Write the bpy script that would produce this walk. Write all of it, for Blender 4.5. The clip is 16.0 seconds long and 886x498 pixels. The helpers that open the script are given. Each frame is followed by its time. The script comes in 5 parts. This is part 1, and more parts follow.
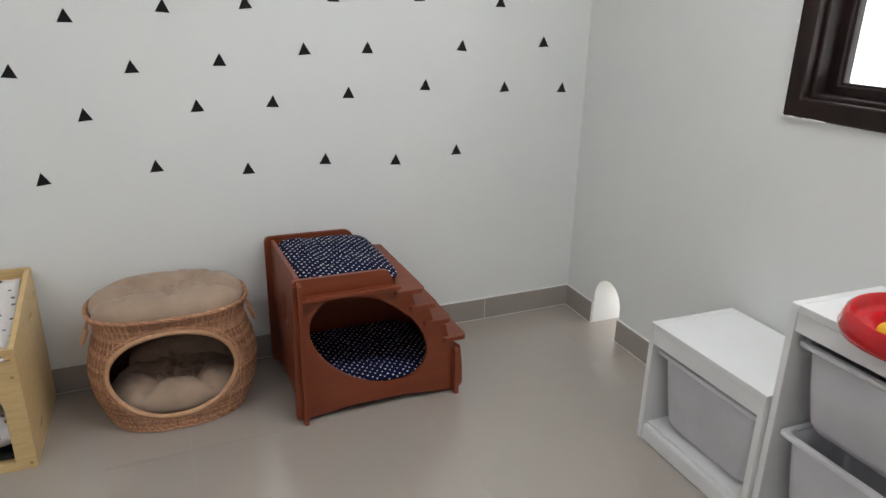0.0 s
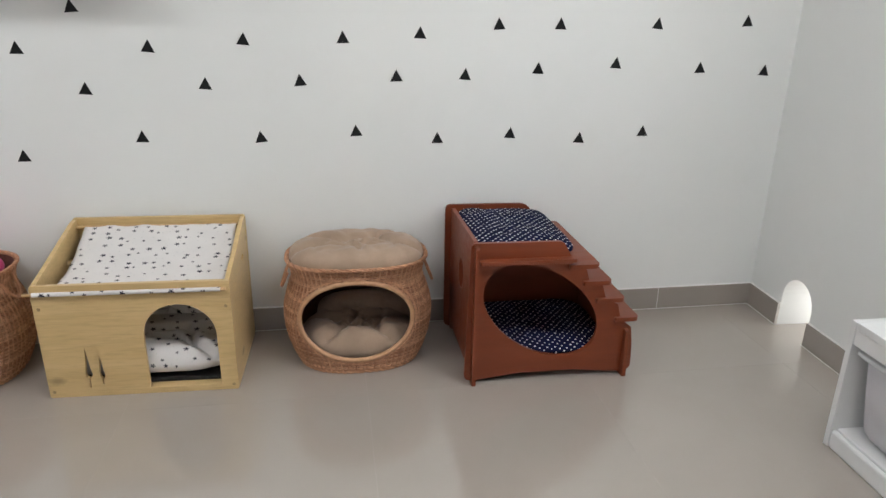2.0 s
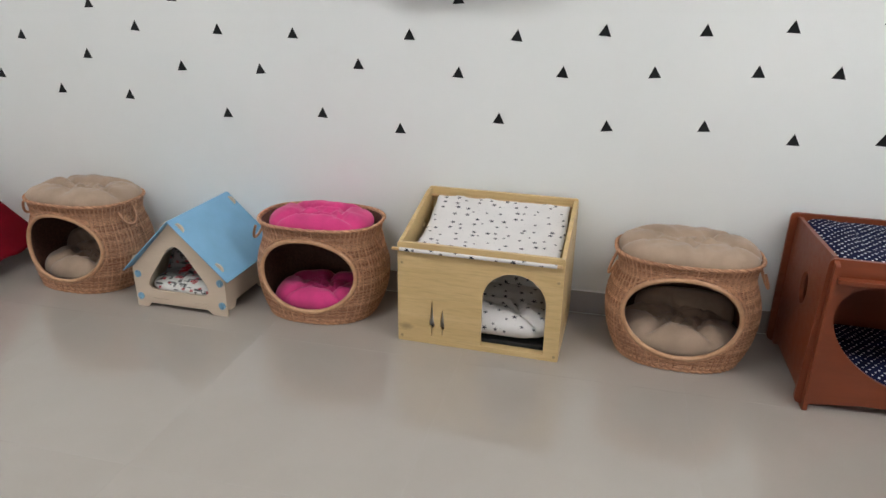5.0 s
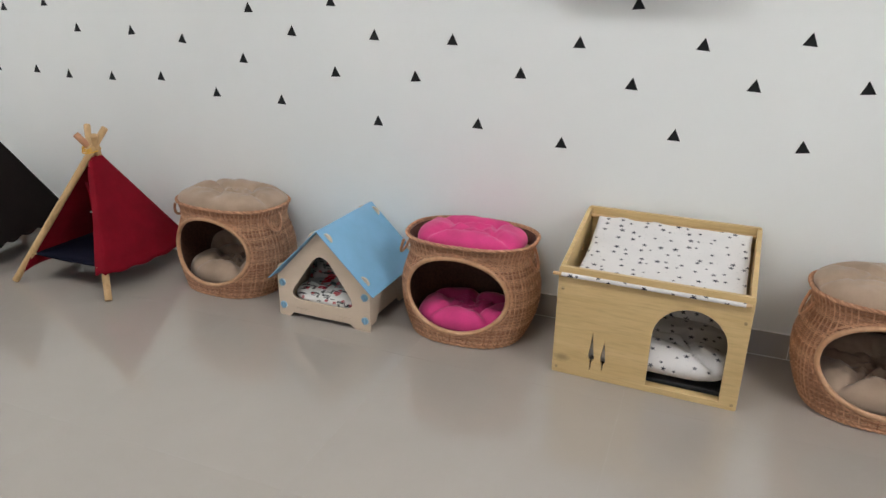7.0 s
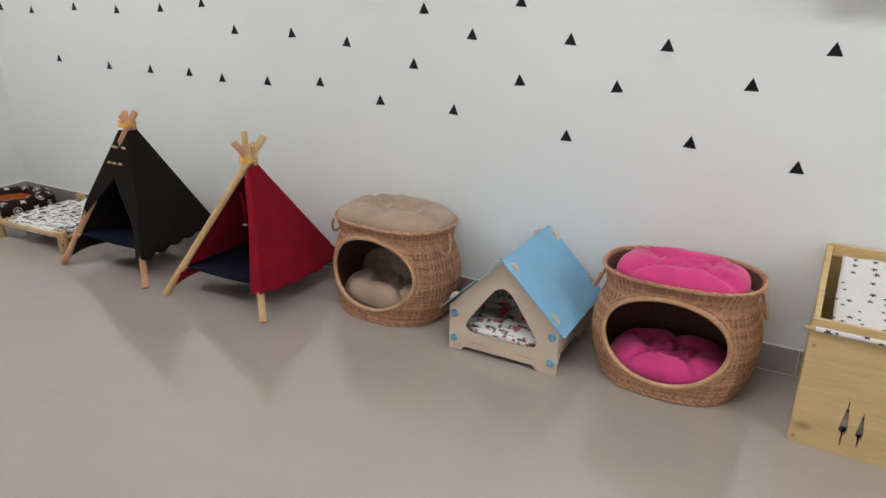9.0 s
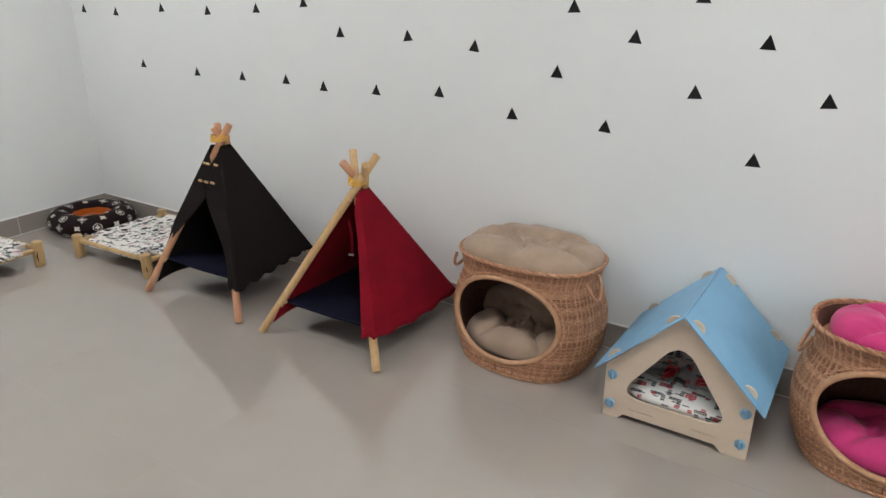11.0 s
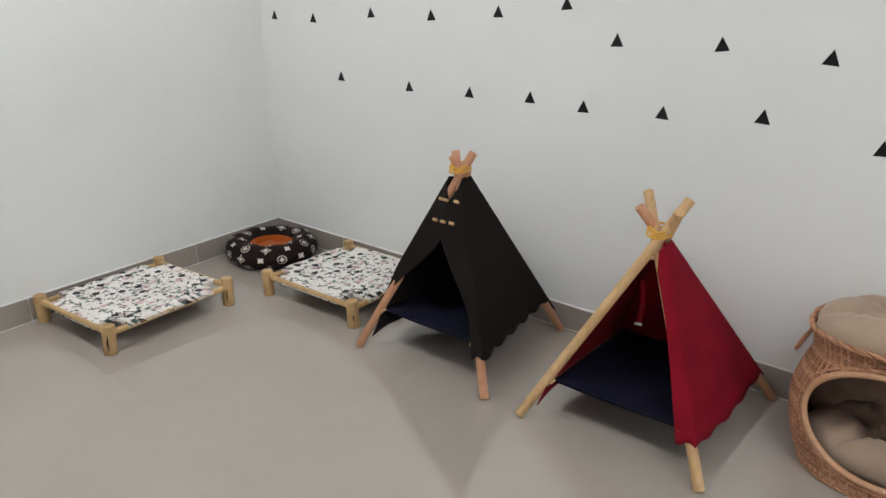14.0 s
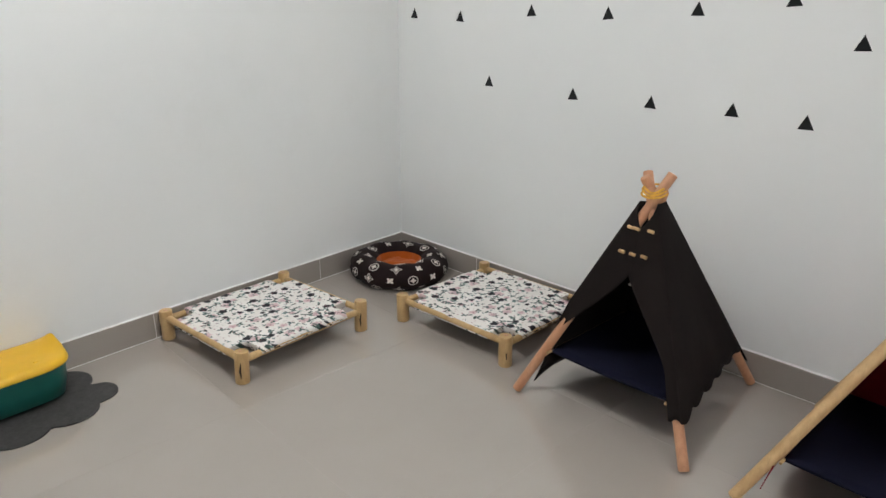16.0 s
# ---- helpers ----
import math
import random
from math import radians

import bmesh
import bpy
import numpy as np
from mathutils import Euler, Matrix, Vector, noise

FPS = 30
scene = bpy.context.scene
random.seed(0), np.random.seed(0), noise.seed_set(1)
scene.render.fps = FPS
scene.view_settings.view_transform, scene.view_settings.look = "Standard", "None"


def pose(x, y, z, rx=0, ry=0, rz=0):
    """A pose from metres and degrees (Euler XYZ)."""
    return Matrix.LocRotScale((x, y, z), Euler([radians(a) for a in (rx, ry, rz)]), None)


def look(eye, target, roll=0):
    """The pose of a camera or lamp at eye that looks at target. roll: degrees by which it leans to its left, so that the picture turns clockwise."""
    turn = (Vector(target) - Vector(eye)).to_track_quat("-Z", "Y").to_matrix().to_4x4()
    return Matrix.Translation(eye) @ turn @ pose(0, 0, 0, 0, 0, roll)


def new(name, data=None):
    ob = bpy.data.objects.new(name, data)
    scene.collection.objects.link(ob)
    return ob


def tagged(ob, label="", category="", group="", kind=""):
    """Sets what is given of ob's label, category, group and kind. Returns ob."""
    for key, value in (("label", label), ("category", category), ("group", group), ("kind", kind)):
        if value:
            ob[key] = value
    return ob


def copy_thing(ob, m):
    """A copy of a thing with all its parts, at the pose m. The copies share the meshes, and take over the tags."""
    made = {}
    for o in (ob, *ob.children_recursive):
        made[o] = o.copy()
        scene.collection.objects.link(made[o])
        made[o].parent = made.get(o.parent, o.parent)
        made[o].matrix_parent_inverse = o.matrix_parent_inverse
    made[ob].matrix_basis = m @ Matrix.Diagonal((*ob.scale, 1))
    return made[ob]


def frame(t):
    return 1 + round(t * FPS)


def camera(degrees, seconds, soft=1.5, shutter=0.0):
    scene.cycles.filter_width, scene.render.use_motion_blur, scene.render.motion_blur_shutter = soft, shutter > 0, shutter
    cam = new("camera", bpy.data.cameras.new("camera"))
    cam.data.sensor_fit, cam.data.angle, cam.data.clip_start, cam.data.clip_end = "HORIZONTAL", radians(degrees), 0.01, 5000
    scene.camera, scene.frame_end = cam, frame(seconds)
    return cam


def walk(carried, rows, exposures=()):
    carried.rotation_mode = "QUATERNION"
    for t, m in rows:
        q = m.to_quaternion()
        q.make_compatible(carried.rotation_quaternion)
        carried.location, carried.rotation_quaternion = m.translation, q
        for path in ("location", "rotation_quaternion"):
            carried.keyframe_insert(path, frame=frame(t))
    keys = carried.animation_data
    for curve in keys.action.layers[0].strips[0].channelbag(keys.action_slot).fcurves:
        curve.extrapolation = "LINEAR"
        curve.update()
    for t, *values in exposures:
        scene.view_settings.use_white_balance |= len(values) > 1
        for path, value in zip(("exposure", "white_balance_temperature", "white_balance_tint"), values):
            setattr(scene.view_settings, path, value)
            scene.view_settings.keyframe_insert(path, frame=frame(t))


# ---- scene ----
cam = camera(66.5, 16.0)
PATH = [
    (0, (-0.135, 0.002, 1.37), (0.63, 1.722, 0.697), 1.1),
    (0.5, (-0.151, 0.003, 1.331), (0.534, 1.755, 0.652), 1.1),
    (1, (-0.161, -0.025, 1.292), (0.418, 1.766, 0.615), 0.8),
    (1.5, (-0.183, -0.043, 1.282), (0.264, 1.786, 0.608), 1.0),
    (2, (-0.209, -0.051, 1.282), (0.104, 1.804, 0.602), 1.0),
    (2.5, (-0.247, -0.073, 1.283), (-0.136, 1.8, 0.592), 1.0),
    (3, (-0.268, -0.107, 1.299), (-0.338, 1.766, 0.599), 1.3),
    (3.5, (-0.333, -0.122, 1.292), (-0.494, 1.743, 0.589), 1.4),
    (4, (-0.381, -0.13, 1.306), (-0.654, 1.719, 0.594), 1.1),
    (6.5, (-0.68, -0.108, 1.274), (-1.275, 1.665, 0.564), 0.9),
    (7, (-0.765, -0.025, 1.279), (-1.456, 1.714, 0.573), 0.8),
    (7.5, (-0.868, 0.027, 1.264), (-1.689, 1.704, 0.547), 0.8),
    (8, (-1.013, 0.033, 1.271), (-1.88, 1.692, 0.566), 1.3),
    (8.5, (-1.163, 0.034, 1.252), (-2.028, 1.696, 0.552), 1.1),
    (9, (-1.289, 0.093, 1.257), (-2.181, 1.741, 0.558), 0.7),
    (9.5, (-1.43, 0.188, 1.263), (-2.373, 1.806, 0.562), 0.6),
    (9.7, (-1.488, 0.222, 1.267), (-2.462, 1.817, 0.554), 0.4),
    (11.8, (-1.983, 0.34, 1.225), (-3.002, 1.918, 0.536), 0.3),
    (12, (-2.04, 0.357, 1.223), (-3.049, 1.943, 0.537), 0.4),
    (12.5, (-2.193, 0.381, 1.217), (-3.228, 1.95, 0.534), 0.2),
    (13, (-2.376, 0.346, 1.227), (-3.453, 1.89, 0.551), 0.2),
    (13.5, (-2.538, 0.325, 1.202), (-3.653, 1.842, 0.529), 0.3),
    (14, (-2.685, 0.375, 1.21), (-3.897, 1.815, 0.535), -0.2),
    (14.5, (-2.811, 0.428, 1.195), (-4.122, 1.78, 0.523), -0.0),
    (15, (-2.916, 0.46, 1.192), (-4.275, 1.766, 0.523), 0.1),
    (15.5, (-3.052, 0.436, 1.196), (-4.404, 1.753, 0.535), 0.3),
    (16, (-3.164, 0.386, 1.174), (-4.524, 1.697, 0.516), 0.3),
]
walk(cam, [(t, look(eye, target, roll)) for t, eye, target, roll in PATH], [(0.0, -0.24), (0.5, -0.12), (1.0, -0.02), (2.2, 0.04), (4.2, 0.08), (7.0, 0.12), (9.0, 0.16), (13.0, 0.17), (16.0, 0.17)])

# ---- room numbers ----
EAST, WEST, NORTH, SOUTH, HIGH = 1.678, -5.733, 2.562, -1.75, 2.7
WALL = 0.22

# ---- daylight ----
world = bpy.data.worlds.new("sky")
scene.world = world
world.use_nodes = True
sky = world.node_tree.nodes.new("ShaderNodeTexSky")
sky.sky_type, sky.sun_disc = "NISHITA", False
sky.sun_elevation, sky.sun_rotation = radians(55), radians(200)
back = world.node_tree.nodes["Background"]
back.inputs["Strength"].default_value = 0.06
world.node_tree.links.new(sky.outputs[0], back.inputs["Color"])

sun = new("sun", bpy.data.lights.new("sun", "SUN"))
sun.data.energy, sun.data.angle, sun.data.color = 2.0, radians(0.5), (1.0, 0.95, 0.88)
sun.matrix_world = look((0, 0, 8), (3.6, 4.4, 0))
tagged(sun, kind="structure")


def window_light(name, eye, target, wide, high, watts, colour=(0.97, 0.99, 1.0)):
    lamp = new(name, bpy.data.lights.new(name, "AREA"))
    lamp.data.shape, lamp.data.size, lamp.data.size_y = "RECTANGLE", wide, high
    lamp.data.energy, lamp.data.color = watts, colour
    lamp.matrix_world = look(eye, target)
    return tagged(lamp, kind="structure")


# Two unseen windows, assumed behind the camera to bring in soft light.
ASSUMED_SOUTH_WINDOWS = [(-4.9, -2.7), (-1.9, 0.3)]
SILL, HEADS = 1.15, 2.45
for x0, x1 in ASSUMED_SOUTH_WINDOWS:
    mid = (x0 + x1) / 2
    window_light("window_light", (mid, SOUTH - 0.16, (SILL + HEADS) / 2), (mid, 1, (SILL + HEADS) / 2), x1 - x0, HEADS - SILL, 2.5)
WIN_Y0, WIN_Y1, WIN_Z0, WIN_Z1 = 0.35, 1.463, 1.085, 2.05
east_light = window_light("window_light", (EAST + 0.2, (WIN_Y0 + WIN_Y1) / 2, (WIN_Z0 + WIN_Z1) / 2), (0, (WIN_Y0 + WIN_Y1) / 2, (WIN_Z0 + WIN_Z1) / 2),
             WIN_Y1 - WIN_Y0, WIN_Z1 - WIN_Z0, 16)
EAST_SKEW = Matrix.Translation((EAST, NORTH, 0)) @ pose(0, 0, 0, 0, 0, -2.5) @ Matrix.Translation((-EAST, -NORTH, 0))
WEST_SKEW = Matrix.Translation((WEST, NORTH, 0)) @ pose(0, 0, 0, 0, 0, 5.5) @ Matrix.Translation((-WEST, -NORTH, 0))
HOLE_Y0, HOLE_Y1, HOLE_H = 2.135, 2.328, 0.24
hole_light = window_light("window_light", (EAST + WALL - 0.005, (HOLE_Y0 + HOLE_Y1) / 2, 0.11), (0, 1.9, 0.0), 0.17, 0.2, 0.4, (1.0, 0.97, 0.92))

for lamp in (east_light, hole_light):
    lamp.matrix_world = EAST_SKEW @ lamp.matrix_world


# ---- materials ----
class Nodes:
    """A material's node tree, in short calls."""

    def __init__(self, name, rough=0.5, colour=(0.8, 0.8, 0.8), metal=0.0):
        self.mat = bpy.data.materials.new(name)
        self.mat.use_nodes = True
        self.tree = self.mat.node_tree
        self.bsdf = self.tree.nodes["Principled BSDF"]
        self.bsdf.inputs["Roughness"].default_value = rough
        self.bsdf.inputs["Metallic"].default_value = metal
        self.bsdf.inputs["Base Color"].default_value = (*colour, 1)

    def add(self, kind, ins=None, **props):
        node = self.tree.nodes.new(kind)
        if "operation" in props:
            node.operation = props["operation"]
        if "bands_direction" in props:
            node.bands_direction = props["bands_direction"]
        if "voronoi_dimensions" in props:
            node.voronoi_dimensions = props["voronoi_dimensions"]
        if "data_type" in props:
            node.data_type, node.blend_type = props["data_type"], props["blend_type"]
        for key, value in (ins or {}).items():
            self.put(value, node.inputs[key])
        return node

    def put(self, value, socket):
        if isinstance(value, bpy.types.NodeSocket):
            self.tree.links.new(value, socket)
        elif isinstance(value, (tuple, list)) and len(value) == 3 and socket.type == "RGBA":
            socket.default_value = (*value, 1)
        else:
            socket.default_value = value

    def coords(self, scale=(1, 1, 1), turn=(0, 0, 0)):
        tex = self.add("ShaderNodeTexCoord")
        return self.add("ShaderNodeMapping", {"Vector": tex.outputs["Object"], "Scale": scale, "Rotation": turn}).outputs[0]

    def unrolled(self):
        """The cloth's own plane: its sides that face forward go on where the top ends."""
        split = self.add("ShaderNodeSeparateXYZ", {0: self.add("ShaderNodeTexCoord").outputs["Object"]}).outputs
        return self.add("ShaderNodeCombineXYZ", {0: split[0], 1: self.maths("ADD", split[1], split[2])}).outputs[0]

    def noise(self, vector, scale, detail=4.0, rough=0.55, distort=0.0):
        return self.add("ShaderNodeTexNoise", {"Vector": vector, "Scale": scale, "Detail": detail, "Roughness": rough, "Distortion": distort}).outputs[0]

    def ramp(self, value, low, high, a=0.0, b=1.0):
        return self.add("ShaderNodeMapRange", {"Value": value, "From Min": low, "From Max": high, "To Min": a, "To Max": b}).outputs[0]

    def maths(self, op, a, b=0.0):
        return self.add("ShaderNodeMath", {0: a, 1: b}, operation=op).outputs[0]

    def mix(self, share, a, b, how="MIX"):
        node = self.add("ShaderNodeMix", data_type="RGBA", blend_type=how)
        self.put(share, node.inputs[0])
        self.put(a, node.inputs[6])
        self.put(b, node.inputs[7])
        return node.outputs[2]

    def bump(self, height, strength, distance=0.001):
        node = self.add("ShaderNodeBump", {"Height": height, "Strength": strength, "Distance": distance})
        self.tree.links.new(node.outputs[0], self.bsdf.inputs["Normal"])

    def colour(self, socket):
        self.put(socket, self.bsdf.inputs["Base Color"])

    def rough(self, socket):
        self.put(socket, self.bsdf.inputs["Roughness"])

    def random(self):
        return self.add("ShaderNodeObjectInfo").outputs["Random"]

    def island(self):
        return self.add("ShaderNodeNewGeometry").outputs["Random Per Island"]


def plain(name, colour, rough=0.5, vary=0.12, scale=14.0, bump=0.15, fine=220.0, metal=0.0):
    """A solid colour with soft mottling and fine relief."""
    n = Nodes(name, rough, colour, metal)
    v = n.coords()
    blotch = n.noise(v, scale)
    dark = tuple(c * (1 - vary) for c in colour)
    light = tuple(min(1, c * (1 + vary)) for c in colour)
    n.colour(n.mix(n.ramp(blotch, 0.35, 0.65), dark, light))
    n.rough(n.ramp(n.noise(v, scale * 3), 0.3, 0.7, rough * 0.88, min(1, rough * 1.12)))
    n.bump(n.noise(v, fine, 2.0), bump)
    return n.mat


def wood(name, dark, light, rough=0.45, along=(1.5, 26, 26), knots=0.0, turn=(0, 0, 0), streaks=0.45):
    n = Nodes(name, rough)
    v = n.coords(along, turn)
    grain = n.noise(v, 2.2, 6, 0.6, 0.6)
    streak = n.noise(v, 9.0, 3, 0.6)
    base = n.mix(n.ramp(grain, 0.32, 0.68), dark, light)
    base = n.mix(n.ramp(streak, 0.45, 0.75, 0.0, streaks), base, tuple(c * 0.72 for c in dark))
    base = n.mix(n.ramp(n.random(), 0, 1, 0.0, 0.22), base, tuple(c * 0.85 for c in light))
    if knots:
        cell = n.add("ShaderNodeTexVoronoi", {"Vector": n.coords((3.4, 3.4, 6.5), turn), "Scale": 1.0})
        n_dist = n.maths("ADD", cell.outputs["Distance"], n.ramp(n.noise(n.coords(), 45), 0, 1, -0.05, 0.05))
        base = n.mix(n.ramp(n_dist, 0.04, 0.12, knots, 0.0), base, tuple(c * 0.45 for c in dark))
    n.colour(base)
    n.bump(streak, 0.12)
    n.rough(n.ramp(grain, 0.3, 0.7, rough * 0.85, rough * 1.15))
    return n.mat


def weave_bump(n, pitch=700.0, strength=0.35):
    v = n.coords()
    a = n.add("ShaderNodeTexWave", {"Vector": v, "Scale": pitch / 20, "Distortion": 0.6}, bands_direction="X").outputs[1]
    b = n.add("ShaderNodeTexWave", {"Vector": v, "Scale": pitch / 20, "Distortion": 0.6}, bands_direction="Y").outputs[1]
    crease = n.noise(v, 30, 4)
    n.bump(n.maths("ADD", n.maths("MULTIPLY", n.maths("ADD", a, b), 0.04), n.maths("MULTIPLY", crease, 1.2)), strength, 0.002)


def fabric(name, colour, rough=0.9, vary=0.14, sheen=0.25, pitch=700.0):
    n = Nodes(name, rough)
    v = n.coords()
    tone = n.mix(n.ramp(n.noise(v, 9), 0.35, 0.65), tuple(c * (1 - vary) for c in colour), tuple(min(1, c * (1 + vary)) for c in colour))
    tone = n.mix(n.ramp(n.noise(v, 420, 2), 0.3, 0.7, 0.0, 0.3), tone, tuple(c * 0.75 for c in colour))
    n.colour(tone)
    n.bsdf.inputs["Sheen Weight"].default_value = sheen
    n.bsdf.inputs["Specular IOR Level"].default_value = 0.15
    weave_bump(n, pitch)
    return n.mat


def cell_at(n, vector, scale, randomness):
    """A scatter of cells: the distance to each middle in metres, the way from it, and a random colour."""
    cell = n.add("ShaderNodeTexVoronoi", {"Vector": vector, "Scale": scale, "Randomness": randomness}, voronoi_dimensions="2D")
    flat = n.add("ShaderNodeVectorMath", {0: vector, 1: (1, 1, 0)}, operation="MULTIPLY").outputs[0]
    mid = n.add("ShaderNodeVectorMath", {0: cell.outputs["Position"], 1: (1, 1, 0)}, operation="MULTIPLY").outputs[0]
    way = n.add("ShaderNodeVectorMath", {0: flat, 1: mid}, operation="SUBTRACT").outputs[0]
    apart = n.add("ShaderNodeVectorMath", {0: way}, operation="LENGTH").outputs["Value"]
    split = n.add("ShaderNodeSeparateXYZ", {0: way})
    tone = n.add("ShaderNodeSeparateColor", {0: cell.outputs["Color"]})
    return apart, split.outputs, tone.outputs


def dotted(name, ground, dot, spacing, radius):
    n = Nodes(name, 0.85)
    v = n.add("ShaderNodeVectorRotate", {"Vector": n.unrolled(), "Angle": 0.7}).outputs[0]
    apart, _, tone = cell_at(n, v, 1 / spacing, 0.2)
    size = n.ramp(tone[0], 0, 1, radius * 0.8, radius * 1.2)
    inside = n.ramp(n.maths("SUBTRACT", size, apart), -0.0003, 0.0003)
    n.colour(n.mix(inside, n.mix(n.ramp(n.noise(v, 12), 0.35, 0.65), tuple(c * 0.8 for c in ground), tuple(c * 1.2 for c in ground)), dot))
    n.bsdf.inputs["Specular IOR Level"].default_value = 0.15
    weave_bump(n)
    return n.mat


def starred(name, ground, star, spacing):
    n = Nodes(name, 0.85)
    v = n.unrolled()
    tint = n.mix(n.ramp(n.noise(v, 10), 0.35, 0.65), tuple(c * 0.95 for c in ground), ground)
    for scale, big, colour in ((1 / spacing, 0.0125, star), (1.5 / spacing, 0.0038, tuple(c * 0.5 + 0.2 for c in ground))):
        apart, way, tone = cell_at(n, v, scale, 0.75)
        turn = n.maths("ADD", n.maths("ARCTAN2", way[1], way[0]), n.maths("MULTIPLY", tone[1], 6.28))
        reach = n.maths("ADD", n.maths("MULTIPLY", n.maths("COSINE", n.maths("MULTIPLY", turn, 5.0)), 0.3), 0.62)
        size = n.maths("MULTIPLY", reach, n.ramp(tone[0], 0, 1, big * 0.5, big))
        tint = n.mix(n.ramp(n.maths("SUBTRACT", size, apart), -0.0003, 0.0003), tint, colour)
    n.colour(tint)
    n.bsdf.inputs["Specular IOR Level"].default_value = 0.15
    weave_bump(n)
    return n.mat


def floral(name):
    n = Nodes(name, 0.85)
    v = n.unrolled()
    bent = n.add("ShaderNodeVectorMath", {0: v, 1: n.add("ShaderNodeVectorMath", {0: n.add("ShaderNodeTexNoise", {"Vector": v, "Scale": 70.0}).outputs["Color"], 1: (0.012, 0.012, 0)}, operation="MULTIPLY").outputs[0]}, operation="ADD").outputs[0]
    tint = n.mix(n.ramp(n.noise(v, 10), 0.35, 0.65), (0.74, 0.70, 0.66), (0.82, 0.79, 0.75))
    for scale, big, petals, colour, seed in ((15, 0.025, 5, (0.66, 0.50, 0.50), 0.0), (15, 0.012, 4, (0.52, 0.34, 0.35), 0.0), (23, 0.0165, 3, (0.09, 0.13, 0.12), 3.3), (27, 0.0125, 2, (0.06, 0.09, 0.08), 7.1),
                                             (31, 0.0095, 3, (0.16, 0.24, 0.22), 2.4), (15.5, 0.0185, 5, (0.030, 0.030, 0.034), 5.7), (46, 0.0042, 1, (0.34, 0.16, 0.17), 9.2)):
        shifted = n.add("ShaderNodeVectorMath", {0: bent, 1: (seed, seed * 1.7, 0)}, operation="ADD").outputs[0]
        apart, way, tone = cell_at(n, shifted, scale, 0.8)
        turn = n.maths("ADD", n.maths("ARCTAN2", way[1], way[0]), n.maths("MULTIPLY", tone[1], 6.28))
        deep = 0.12 if petals == 5 else 0.38
        reach = n.maths("ADD", n.maths("MULTIPLY", n.maths("COSINE", n.maths("MULTIPLY", turn, float(petals))), deep), 1 - deep)
        size = n.maths("MULTIPLY", reach, n.ramp(tone[0], 0.18, 0.75, 0.0, big * 0.95))
        tint = n.mix(n.ramp(n.maths("SUBTRACT", size, apart), -0.0008, 0.0008), tint, colour)
    n.colour(tint)
    n.bsdf.inputs["Specular IOR Level"].default_value = 0.15
    weave_bump(n)
    return n.mat


def printed(name, ground=(0.76, 0.74, 0.70)):
    """Cotton with a print of small red and black pictures."""
    n = Nodes(name, 0.85)
    v = n.unrolled()
    tint = n.mix(n.ramp(n.noise(v, 10), 0.35, 0.65), tuple(c * 0.92 for c in ground), tuple(c * 1.04 for c in ground))
    prints = ((13, 0.016, 0.012, (0.50, 0.02, 0.04), 0.0, 700.0, 0.4), (15, 0.019, 0.007, (0.03, 0.03, 0.034), 4.1, 900.0, 0.35), (21, 0.006, 0.015, (0.09, 0.085, 0.085), 8.3, 600.0, 0.4),
              (31, 0.011, 0.003, (0.05, 0.05, 0.05), 2.6, 1500.0, 0.35), (27, 0.007, 0.007, (0.42, 0.05, 0.06), 6.2, 1100.0, 0.5))
    for scale, wide, high, colour, seed, lines, share in prints:
        shifted = n.add("ShaderNodeVectorMath", {0: v, 1: (seed, seed * 1.3, 0)}, operation="ADD").outputs[0]
        _, way, tone = cell_at(n, shifted, scale, 0.7)
        inx = n.ramp(n.maths("SUBTRACT", wide, n.maths("ABSOLUTE", way[0])), -0.0004, 0.0004)
        iny = n.ramp(n.maths("SUBTRACT", high, n.maths("ABSOLUTE", way[1])), -0.0004, 0.0004)
        gate = n.maths("GREATER_THAN", tone[0], share)
        bars = n.maths("GREATER_THAN", n.maths("SINE", n.maths("MULTIPLY", way[1], lines)), -0.75)
        tint = n.mix(n.maths("MULTIPLY", n.maths("MULTIPLY", inx, iny), n.maths("MULTIPLY", gate, bars)), tint, colour)
    n.colour(tint)
    n.bsdf.inputs["Specular IOR Level"].default_value = 0.15
    weave_bump(n)
    return n.mat


def wall_paint(name):
    n = Nodes(name, 0.55)
    v = n.coords()
    broad = n.noise(v, 1.3, 3)
    n.colour(n.mix(n.ramp(broad, 0.3, 0.7), (0.765, 0.775, 0.765), (0.80, 0.805, 0.79)))
    n.colour(n.mix(n.maths("MULTIPLY", n.ramp(n.noise(v, 2.2, 5, 0.7), 0.58, 0.75), 0.10), n.mix(n.ramp(broad, 0.3, 0.7), (0.765, 0.775, 0.765), (0.80, 0.805, 0.79)), (0.60, 0.58, 0.52)))
    rolled = n.maths("ADD", n.maths("MULTIPLY", n.noise(v, 260, 3), 0.5), n.noise(v, 22, 3))
    n.bump(rolled, 0.12, 0.0015)
    n.rough(n.ramp(broad, 0.3, 0.7, 0.5, 0.62))
    return n.mat


